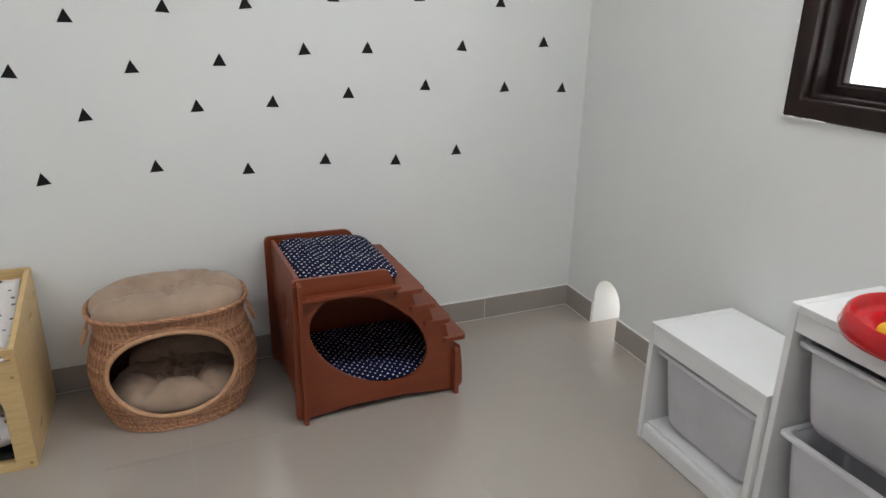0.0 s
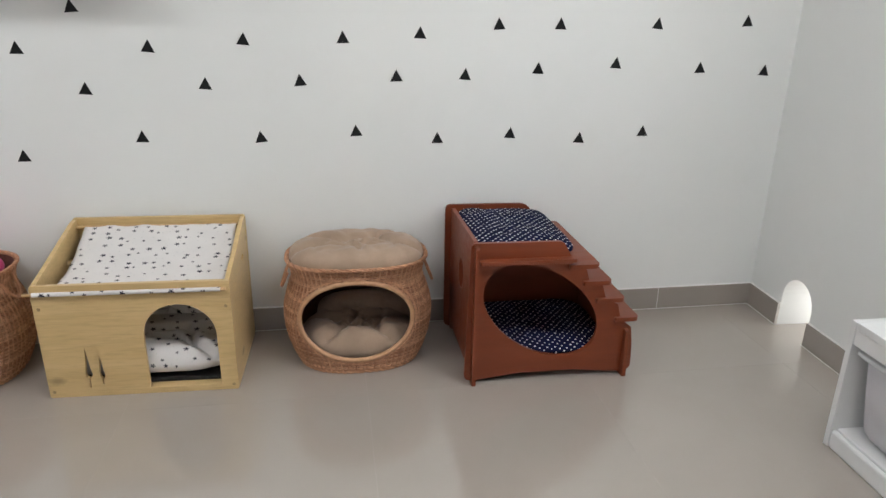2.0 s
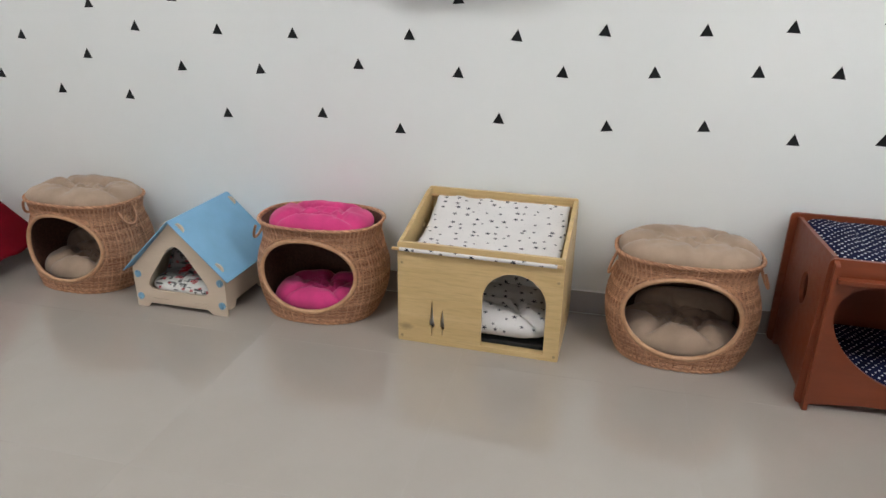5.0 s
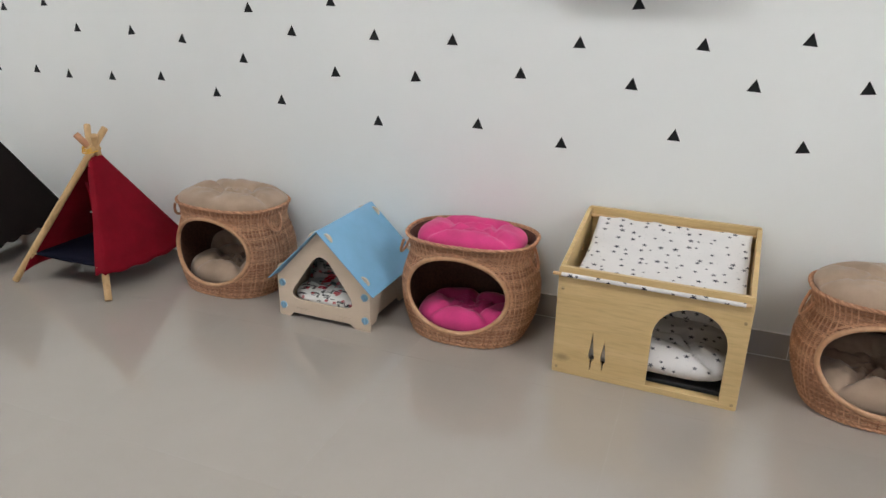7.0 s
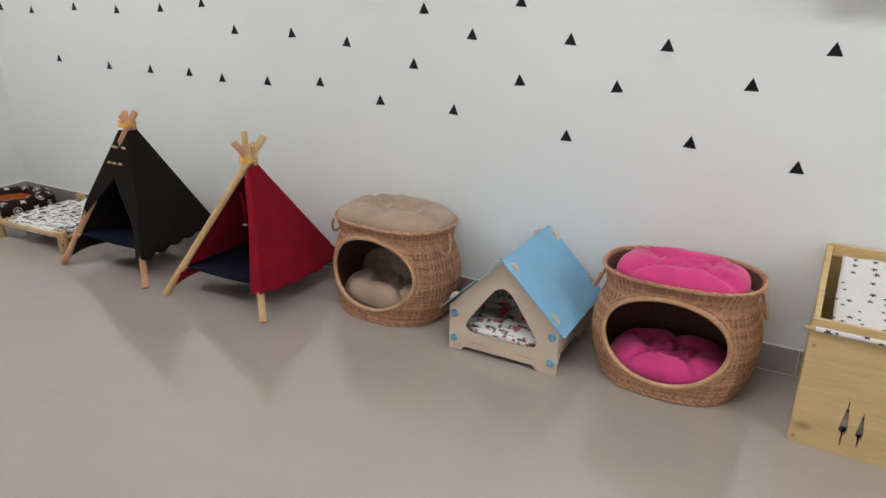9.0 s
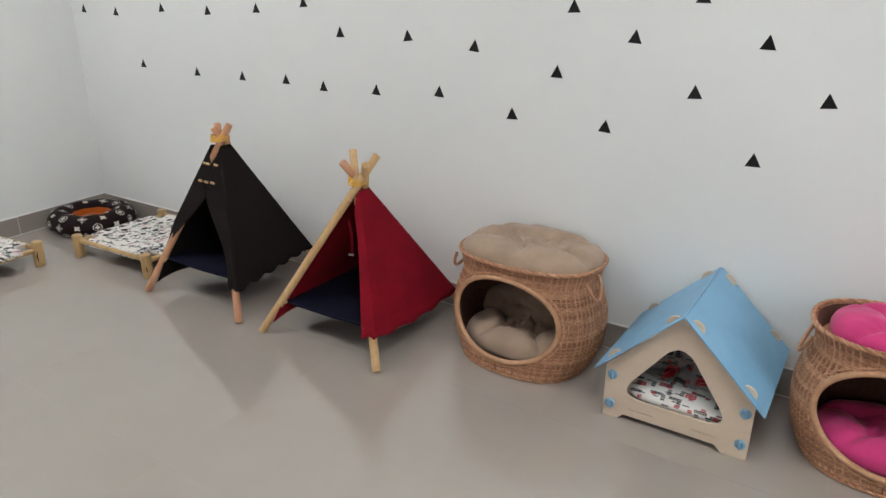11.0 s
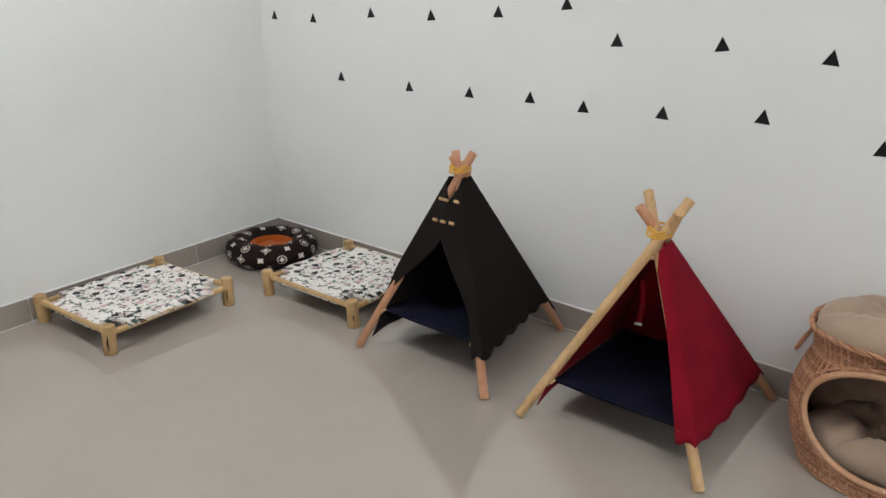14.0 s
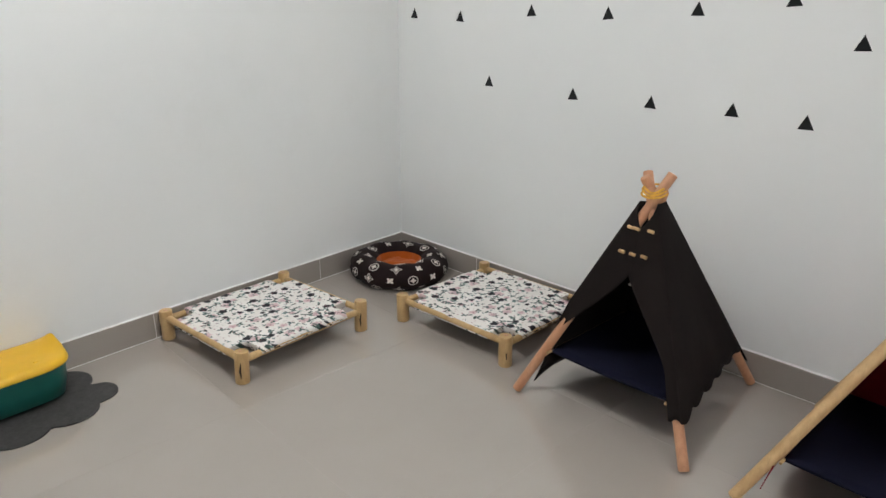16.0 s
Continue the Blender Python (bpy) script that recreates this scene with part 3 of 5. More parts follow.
def soft_curve(z, xs, ys):
    """A smooth curve through the knots."""
    i = max(0, min(len(xs) - 2, int(np.searchsorted(xs, z)) - 1))
    h = xs[i + 1] - xs[i]
    t = max(0, min(1, (z - xs[i]) / h))
    m0 = (ys[i + 1] - ys[i - 1]) / (xs[i + 1] - xs[i - 1]) if i > 0 else (ys[1] - ys[0]) / (xs[1] - xs[0])
    m1 = (ys[i + 2] - ys[i]) / (xs[i + 2] - xs[i]) if i + 2 < len(xs) else (ys[-1] - ys[-2]) / (xs[-1] - xs[-2])
    return (2 * t ** 3 - 3 * t * t + 1) * ys[i] + (t ** 3 - 2 * t * t + t) * h * m0 + (3 * t * t - 2 * t ** 3) * ys[i + 1] + (t ** 3 - t * t) * h * m1


def basket_point(a, z, out=0.0):
    hx, hy = soft_curve(z, PROFILE_Z, PROFILE_X), soft_curve(z, PROFILE_Z, PROFILE_Y)
    x, y = oval(a, hx + out, hy + out, 2.5)
    return Vector((x, y, z))


def in_mouth(p, grow=0.0):
    return p.y < 0 and ((p.x - MOUTH[0]) / (MOUTH[2] + grow)) ** 2 + ((p.z - MOUTH[1]) / (MOUTH[3] + grow)) ** 2 < 1


def strand(verts, faces, points, radius, sides=4):
    """Adds open tubes along points, left out where a point is None."""
    last = None
    for i, p in enumerate(points):
        if p is None:
            last = None
            continue
        after = points[i + 1] if i + 1 < len(points) and points[i + 1] is not None else None
        before = points[i - 1] if i > 0 and points[i - 1] is not None else None
        way = ((after if after is not None else p) - (before if before is not None else p))
        if way.length < 1e-9:
            last = None
            continue
        way.normalize()
        side = Vector((p.x, p.y * 1.6, 0)).normalized()
        side = (side - way * side.dot(way)).normalized()
        other = way.cross(side)
        base = len(verts)
        for k in range(sides):
            q = math.pi / 4 + 2 * math.pi * k / sides
            verts.append(tuple(p + (side * math.cos(q) + other * math.sin(q)) * radius))
        if last is not None:
            for k in range(sides):
                k2 = (k + 1) % sides
                faces.append((last + k, last + k2, base + k2, base + k))
        last = base


def weave():
    verts, faces = [], []
    stakes, rows, per = 70, 60, 4
    steps = stakes * per
    rng = random.Random(11)
    for r in range(rows):
        z = 0.008 + r * 0.386 / (rows - 1)
        flip = math.pi * (r % 2)
        path = []
        cut = rng.randrange(steps)
        for j in range(steps + 1):
            jj = (j + cut) % steps
            a = 2 * math.pi * jj / steps
            wob = 0.0009 * noise.noise(Vector((math.cos(a) * 6, math.sin(a) * 6, r * 0.7)))
            p = basket_point(a, z + wob, 0.0013 * math.cos(math.pi * jj / per + flip) - 0.0030 * math.cos(2 * math.pi * jj / per) + wob)
            path.append(None if in_mouth(p, 0.004) else p)
        strand(verts, faces, path, 0.0027)
    for s in range(stakes):
        a = 2 * math.pi * (s * per) / steps
        path = []
        for i in range(25):
            p = basket_point(a, 0.004 + 0.392 * i / 24, -0.0004)
            path.append(None if in_mouth(p, 0.004) else p)
        strand(verts, faces, path, 0.0028)
    me = bpy.data.meshes.new("woven_body")
    me.from_pydata(verts, [], faces)
    me.materials.append(WICKER)
    me.polygons.foreach_set("use_smooth", [True] * len(me.polygons))
    return me


WEAVE = weave()


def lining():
    """An added inner skin that closes the weave, dark to stand for shade inside."""
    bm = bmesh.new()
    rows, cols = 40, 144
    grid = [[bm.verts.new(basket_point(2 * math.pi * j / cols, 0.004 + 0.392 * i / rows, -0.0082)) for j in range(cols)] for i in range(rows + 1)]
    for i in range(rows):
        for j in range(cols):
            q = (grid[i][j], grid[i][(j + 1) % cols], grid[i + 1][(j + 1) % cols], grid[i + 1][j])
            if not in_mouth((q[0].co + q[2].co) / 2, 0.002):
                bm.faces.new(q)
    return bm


def mouth_surface(a, grow, out):
    x, z = MOUTH[0] + (MOUTH[2] + grow) * math.cos(a), MOUTH[1] + (MOUTH[3] + grow) * math.sin(a)
    hx, hy = soft_curve(z, PROFILE_Z, PROFILE_X), soft_curve(z, PROFILE_Z, PROFILE_Y)
    y = -hy * max(0.0, 1 - (abs(x) / hx) ** 2.5) ** (1 / 2.5)
    return Vector((x, y - out, z))


def twisted(place, strands, turns, twist, radius, steps, sides=6):
    """Strands that wind round a closed line."""
    bms = []
    for s in range(strands):
        pts = []
        for i in range(steps):
            a = 2 * math.pi * i / steps
            p, q = place(a), place(a + 0.01)
            way = (q - p).normalized()
            up = Vector((0, 0, 1)) - way * way.z
            up = up.normalized() if up.length > 0.05 else Vector((0, -1, 0))
            side = way.cross(up)
            w = turns * a + 2 * math.pi * s / strands
            pts.append(p + (up * math.cos(w) + side * math.sin(w)) * twist)
        bms.append(tube(pts, radius, sides, True))
    return join(*bms)


def cat_basket(at, label, deck=0.352):
    top = thing("cat_basket", at, label, "cat basket", "oval wicker cat baskets along the wall")
    body = new("woven_body", WEAVE)
    body.parent = top
    # Added backing behind the weave; its dark colour carries the shade.
    part("lining", lining(), BACKING_SHADE, top, smooth=True)
    part("top_rim", twisted(lambda a: basket_point(a, 0.40, 0.001), 3, 34, 0.0042, 0.0036, 300), WICKER, top, smooth=True)
    part("base_rim", twisted(lambda a: basket_point(a, 0.008, 0.001), 2, 34, 0.003, 0.0038, 240), WICKER, top, smooth=True)
    part("mouth_rim", tube([mouth_surface(2 * math.pi * i / 96, 0.0, 0.001) for i in range(96)], 0.0092, 10, True), CANE, top, "smooth pale cane rim round the opening", smooth=True)
    part("mouth_binding", twisted(lambda a: mouth_surface(a, 0.0155, 0.001), 2, 40, 0.0022, 0.003, 200, 5), WICKER, top, smooth=True)
    for side in (-1, 1):
        pts = []
        for i in range(25):
            t = i / 24
            a = math.pi * t
            pts.append((side * (0.252 + 0.026 * math.sin(a)), -0.05 + 0.048 * math.cos(a), 0.372 - 0.066 * math.sin(a)))
        part("handle", tube(pts, 0.0058, 8), WICKER, top, "curved wicker handle loop", smooth=True)
    part("base", plate([basket_point(2 * math.pi * i / 48, 0.0, -0.006).to_2d()[:] for i in range(48)], [], 0.004, 0.012, "xy"), WICKER, top)
    part("deck", plate([basket_point(2 * math.pi * i / 48, deck, -0.008).to_2d()[:] for i in range(48)], [], deck - 0.006, deck, "xy"), WICKER, top)
    return top


TUFTS_WIDE = [(-0.075, 0.035), (0.07, 0.05), (0.005, -0.055), (-0.15, -0.03), (0.145, -0.035)]
TUFTS_PINK = [(-0.085, 0.045), (-0.075, -0.055), (0.025, 0.0), (0.085, 0.05), (0.10, -0.055)]
TUFTS_INSIDE = [(-0.06, -0.058), (0.055, -0.064), (-0.105, 0.03), (0.10, 0.03), (0.0, 0.065)]
BASKETS = [(-0.132, 2.35, 0.0), (-2.735, 2.352, -2.0), (-1.585, 2.352, 2.0)]
for bx, by, turn in BASKETS[:2]:
    cat_basket(pose(bx, by, 0, 0, 0, turn), "oval brown wicker cat basket with a tan cushion on top")
    lay_cushion("cushion", pose(bx, by, 0.360, 0, 0, turn), TAN, "tan linen tufted cushion on top of the wicker basket", 0.250, 0.174, 0.104, TUFTS_WIDE, "tan cushions", seed=int(bx * 10), low=0.40, depth=0.6, wrinkle=0.006, crease=0.012)
    lay_cushion("cushion", pose(bx, by, 0.013, 0, 0, turn), TAN, "tan linen tufted cushion inside the wicker basket", 0.232, 0.160, 0.130, TUFTS_INSIDE, "tan cushions", seed=int(bx * 10) + 2, depth=0.55, wrinkle=0.007, crease=0.014)
    lean = 0.03 if bx > -1 else -0.06
    lay_cushion("cushion", pose(bx + lean, by + 0.135, 0.10, 60, 0, turn), TAN, "tan linen cushion leaning at the back of the basket", 0.19, 0.085, 0.07, [(-0.03, 0.0)], "tan cushions", seed=int(bx * 10) + 4, depth=0.7)
bx, by, turn = BASKETS[2]
cat_basket(pose(bx, by, 0, 0, 0, turn), "oval brown wicker cat basket with hot pink cushions", 0.345)
lay_cushion("cushion", pose(bx, by, 0.346, 0, 0, turn), PINK, "hot pink tufted cushion on top of the wicker basket", 0.216, 0.146, 0.098, TUFTS_PINK, "pink cushions", seed=5, low=0.35, depth=0.55, crease=0.008)
lay_cushion("cushion", pose(bx, by - 0.004, 0.013, 0, 0, turn), PINK, "hot pink tufted cushion inside the wicker basket", 0.210, 0.152, 0.112, TUFTS_INSIDE, "pink cushions", seed=6, depth=0.5, wrinkle=0.005, crease=0.008)


# ---- red-brown stepped cat house ----
def stepped_house(at):
    """Local x from the left side, y from the front panel to the wall."""
    top = thing("stepped_cat_house", at, "red-brown plywood cat house with steps up to a top bed", "cat house")
    deep = 0.47
    mouth = []
    for i in range(56):
        a = 2 * math.pi * i / 56
        x = 0.212 * math.cos(a)
        mouth.append((0.272 + x, 0.271 + 0.164 * math.sin(a) - 0.36 * x))
    slope = [(0.615, 0.19), (0.57, 0.225), (0.555, 0.285), (0.51, 0.30), (0.49, 0.36), (0.44, 0.372), (0.425, 0.425), (0.375, 0.44), (0.365, 0.475), (0.335, 0.53)]
    front = rounded([(0.0, 0.012), (0.05, 0.012), (0.2, 0.03), (0.4, 0.03), (0.56, 0.012), (0.63, 0.012), (0.625, 0.12)] + slope + [(0.012, 0.533)],
                    [0.03, 0, 0.05, 0.05, 0, 0.03, 0.03] + [0.008] * 9 + [0.03, 0.02], 4)
    part("front_panel", plate(front, [mouth], 0.0, 0.014, "xz", 0.0015), RED_PLY, top)
    rear = rounded([(0.0, 0.0), (0.63, 0.0), (0.625, 0.12)] + slope + [(0.0, 0.533)], [0.03, 0.03, 0.03] + [0.008] * 9 + [0.05, 0.022], 4)
    part("back_panel", plate(rear, [], deep, deep + 0.014, "xz", 0.0015), RED_PLY, top)
    side = rounded([(-0.028, 0.0), (0.03, 0.0), (0.06, 0.03), (deep - 0.07, 0.03), (deep - 0.03, 0.0), (deep + 0.03, 0.0), (deep + 0.03, 0.5), (deep + 0.0, 0.52), (0.02, 0.535), (-0.022, 0.52)],
                   [0.006, 0.01, 0.02, 0.02, 0.01, 0.006, 0.02, 0.02, 0.012, 0.012], 4)
    port = [(deep / 2 + 0.042 * math.cos(2 * math.pi * i / 24), 0.335 + 0.06 * math.sin(2 * math.pi * i / 24)) for i in range(24)]
    part("side_panel", plate(side, [port], 0.024, 0.038, "yz", 0.0015), RED_PLY, top)
    low = rounded([(-0.028, 0.0), (0.02, 0.0), (0.05, 0.03), (deep - 0.05, 0.03), (deep - 0.02, 0.0), (deep + 0.03, 0.0), (deep + 0.03, 0.185), (-0.02, 0.185)], [0.006, 0.01, 0.02, 0.02, 0.01, 0.006, 0.012, 0.012], 4)
    part("side_panel", plate(low, [], 0.588, 0.602, "yz", 0.0015), RED_PLY, top)
    part("top_deck", plate(rounded([(0.04, -0.03), (0.385, -0.03), (0.372, 0.1), (0.372, deep + 0.02), (0.04, deep + 0.02)], [0.01, 0.02, 0, 0.01, 0.01]), [], 0.462, 0.475, "xy", 0.0015), RED_PLY, top)
    part("floor_board", box(0.04, 0.585, 0.015, deep, 0.048, 0.06, 0.001), RED_PLY, top)
    for x0, x1, z in ((0.36, 0.47, 0.43), (0.415, 0.52, 0.366), (0.468, 0.576, 0.297), (0.545, 0.636, 0.219)):
        part("step", plate(rounded([(x0, -0.014), (x1, -0.014), (x1, deep + 0.02), (x0, deep + 0.02)], [0.008, 0.022, 0.022, 0.008]), [], z, z + 0.016, "xy", 0.002), RED_PLY, top)
    return top


stepped_house(pose(0.226, 2.03, 0, 0, 0, -0.4))
lay_cushion("cushion", pose(0.232 + 0.212, 2.03 + 0.245, 0.473, 0, 2.5, -0.8), DOTS, "navy polka dot cushion on the top deck", 0.178, 0.240, 0.056, [(-0.06, -0.1), (0.06, -0.02), (-0.03, 0.1)], n=7, seed=21, low=0.4, depth=0.3, wrinkle=0.003, crease=0.006)
lay_cushion("cushion", pose(0.232 + 0.31, 2.03 + 0.245, 0.06, 0, 0, -0.8), DOTS, "navy polka dot cushion inside the stepped cat house", 0.262, 0.222, 0.066, [(-0.1, 0.0), (0.09, 0.05), (0.02, -0.1)], n=5, seed=22, low=0.5, depth=0.3, wrinkle=0.006)


# ---- pine cat house with a sling roof ----
def sling_house(at):
    """Local x and y from the middle, the front at y = -0.21."""
    top = thing("pine_cat_house", at, "varnished pine cat house with a star print sling roof", "cat house")
    w, fr, bk = 0.312, -0.211, 0.215
    door = [(0.017, 0.023), (0.255, 0.023), (0.255, 0.214)] + arc(0.136, 0.214, 0.119, 0.118, 0, 180, 16)[1:-1] + [(0.017, 0.214)]

    def cypress(x, z0, z1, width):
        mid = z0 + (z1 - z0) * 0.28
        return [(x - 0.0022, z0), (x + 0.0022, z0), (x + 0.0022, mid - 0.006), (x + width * 0.7, mid - 0.002), (x + width, mid + 0.008), (x + width * 0.55, mid + 0.045), (x, z1),
                (x - width * 0.55, mid + 0.045), (x - width, mid + 0.008), (x - width * 0.7, mid - 0.002), (x - 0.0022, mid - 0.006)]

    part("front_panel", plate(rounded([(-w, 0.0), (w, 0.0), (w, 0.412), (-w, 0.412)], 0.008, 3), [door, cypress(-0.176, 0.033, 0.184, 0.0115), cypress(-0.134, 0.042, 0.152, 0.009)], fr, fr + 0.016, "xz", 0.0014), PINE, top)
    part("back_panel", plate(rounded([(-w, 0.0), (w, 0.0), (w, 0.513), (-w, 0.513)], 0.012, 4), [], bk - 0.016, bk, "xz", 0.0014), PINE, top)
    grip = [(0.08 + 0.022 * math.cos(2 * math.pi * i / 20), 0.385 + 0.011 * math.sin(2 * math.pi * i / 20)) for i in range(20)]
    for x in (-w + 0.001, w - 0.017):
        side = [(fr + 0.016, 0.0), (bk - 0.016, 0.0), (bk - 0.016, 0.508), (bk - 0.05, 0.505), (fr + 0.1, 0.432), (fr + 0.016, 0.411)]
        part("side_panel", plate(side, [grip], x, x + 0.016, "yz", 0.001), PINE, top)
    part("floor_board", box(-w + 0.018, w - 0.018, fr + 0.017, bk - 0.017, 0.004, 0.018, 0.001), PINE, top)

    def drape(s, t):
        y = fr + 0.019 + (bk - 0.03 - fr - 0.019) * s
        z = 0.384 + 0.102 * s ** 1.15 - 0.034 * math.sin(math.pi * min(1, s * 1.05)) * (0.9 + 0.1 * math.sin(math.pi * t))
        x = -0.262 + 0.545 * t + 0.004 * noise.noise(Vector((s * 5, t * 2, 1)))
        return (x, y, z + 0.003 * noise.noise(Vector((s * 6, t * 9, 4))))

    thick(part("sling", sheet(40, 40, drape), STARS, top, "white sling cloth printed with grey stars", smooth=True), 0.0022)
    part("front_rod", rod((-0.33, fr - 0.009, 0.386), (0.302, fr - 0.009, 0.386), 0.0062), PINE_POLE, top, smooth=True)
    part("cloth_hem", tube([(-0.3 + 0.585 * i / 30, fr - 0.009, 0.386) for i in range(31)], lambda s: 0.0074 + 0.0006 * noise.noise(Vector((s * 30, 0, 0))), 10), STARS, top, "star print cloth rolled round the rod", smooth=True)
    part("back_rod", rod((-w + 0.016, bk - 0.03, 0.482), (w - 0.016, bk - 0.03, 0.482), 0.006), PINE_POLE, top, smooth=True)
    for x, z in ((-w + 0.018, 0.33), (-w + 0.016, 0.022), (w - 0.018, 0.32), (w - 0.016, 0.02), ):
        part("screw", shift(lathe([(0.0, 0.0018), (0.004, 0.0015), (0.0058, 0.0), (0.0058, -0.002)], 14), pose(x, fr, z, 90)), STEEL, top, smooth=True)
    return top


HOUSE = pose(-0.868, 2.325, 0, 0, 0, -2.0)
sling_house(HOUSE)
tagged(part("foam_mat", box(-0.26, 0.26, -0.17, 0.17, 0.018, 0.034, 0.004), BLACK_FOAM), "thin black foam mat under the star cushion", "mat").matrix_world = HOUSE
lay_cushion("cushion", HOUSE @ pose(0.0, -0.01, 0.035), STARS, "white star print cushion inside the pine cat house", 0.272, 0.176, 0.125, [(0.142, -0.10), (0.125, 0.0), (-0.1, 0.0)], n=7, seed=31, low=0.45, depth=0.6)
lay_cushion("cushion", HOUSE @ pose(0.02, 0.155, 0.168, 80), STARS, "white star print cushion leaning inside the pine cat house", 0.24, 0.10, 0.05, [(0.0, 0.0)], n=4, seed=33)


# ---- plywood cat house with a blue roof ----
def blue_house(at):
    """Local x from the middle, y from the front panel to the wall."""
    top = thing("gabled_cat_house", at, "pale plywood cat house with a light blue pitched roof", "cat house")
    w, deep, eave, ridge = 0.215, 0.40, 0.192, 0.402
    mouth = rounded([(-0.176, 0.082), (0.164, 0.082), (0.0, 0.325)], [0.042, 0.042, 0.06], 10)
    pitch = (ridge - eave) / w
    front = [(-w, 0.0), (-w + 0.05, 0.0), (-w + 0.066, 0.02), (w - 0.092, 0.02), (w - 0.07, 0.0), (w, 0.0), (w, eave - 0.012), (0.0, ridge), (-w, eave - 0.012)]
    slots = [[(-0.135, 0.043), (-0.06, 0.043), (-0.06, 0.0455), (-0.135, 0.0455)], [(0.055, 0.043), (0.13, 0.043), (0.13, 0.0455), (0.055, 0.0455)]]
    part("front_panel", plate(rounded(front, [0.006, 0.006, 0.008, 0.008, 0.006, 0.006, 0.01, 0.006, 0.01], 3), [mouth] + slots, 0.0, 0.009, "xz", 0.0008), PALE_PLY, top)
    part("back_panel", plate(rounded(front, 0.006, 2), [], deep, deep + 0.009, "xz", 0.0008), PALE_PLY, top)
    for side in (-1, 1):
        x0 = side * (w - 0.024)
        wall = [(0.001, 0.028), (0.004, 0.02), (0.05, 0.02), (0.06, 0.0), (0.1, 0.0), (0.115, 0.028), (deep - 0.1, 0.028), (deep - 0.08, 0.0), (deep - 0.03, 0.0), (deep + 0.014, 0.03), (deep + 0.014, 0.17), (0.001, 0.17)]
        part("side_panel", plate(rounded(wall, 0.005, 2), [], min(x0, x0 - side * 0.009), max(x0, x0 - side * 0.009), "yz", 0.0008), PALE_PLY, top)
        run = math.hypot(w + 0.028, (w + 0.028) * pitch)
        tilt = math.degrees(math.atan(pitch))
        board = plate(rounded([(0.0, -0.026), (run, -0.026), (run, deep + 0.03), (0.0, deep + 0.03)], 0.004, 2), [], 0.0, 0.004, "xy", 0.0008)
        board = shift(board, Matrix.Translation((0, 0, ridge + 0.002)) @ (pose(0, 0, 0, 0, tilt, 0) if side > 0 else pose(0, 0, 0, 0, -tilt, 0) @ Matrix.Diagonal((-1, 1, 1, 1))))
        part("roof_board", board, BLUE_BOARD, top, "light blue roof board")
        for y in (0.0, deep):
            for share in (0.14, 0.80):
                tab = plate([(p[0], p[1]) for p in arc(0, 0, 0.023, 0.015, 0, 180, 10)], [], y, y + 0.009, "xz", 0.0008)
                d = run * share
                tab = shift(tab, Matrix.Translation((side * d * math.cos(radians(tilt)), 0, ridge + 0.005 - d * math.sin(radians(tilt)))) @ pose(0, 0, 0, 0, side * tilt, 0))
                part("roof_tab", tab, PALE_PLY, top, "rounded plywood tab through the roof")
        for z in (0.048, 0.15):
            clip = join(shift(lathe([(0.0, 0.002), (0.006, 0.002), (0.008, 0.005), (0.0125, 0.0055), (0.0158, 0.003), (0.0158, 0.0)], 18), pose(side * (w - 0.022), 0.0, z, 90)),
                        box(side * (w - 0.022) - 0.003, side * (w - 0.022) + 0.003, -0.011, -0.003, z - 0.014, z + 0.014, 0.002))
            part("clip", clip, BLUE_CLIP, top, "blue plastic clip", smooth=True)
    part("floor_board", box(-w + 0.026, w - 0.026, 0.01, deep, 0.04, 0.047), PALE_PLY, top)
    return top


BLUE_AT = pose(-2.143, 2.124, 0, 0, 0, -0.5)
blue_house(BLUE_AT)
lay_cushion("cushion", BLUE_AT @ pose(0.0, 0.19, 0.048), PRINT, "white cushion with red and black print in the plywood house", 0.183, 0.175, 0.075, [(0, 0.02)], n=4, seed=41, low=0.5, depth=0.3)
# This rear cushion has its shade painted into the cloth colour.
lay_cushion("cushion", BLUE_AT @ pose(0.0, 0.215, 0.118, 46), SHADED_PRINT, "printed cushion with painted-in shade leaning inside the plywood house", 0.17, 0.16, 0.085, [(-0.05, -0.02), (0.06, 0.03)], n=3, seed=42, wrinkle=0.012, crease=0.014)


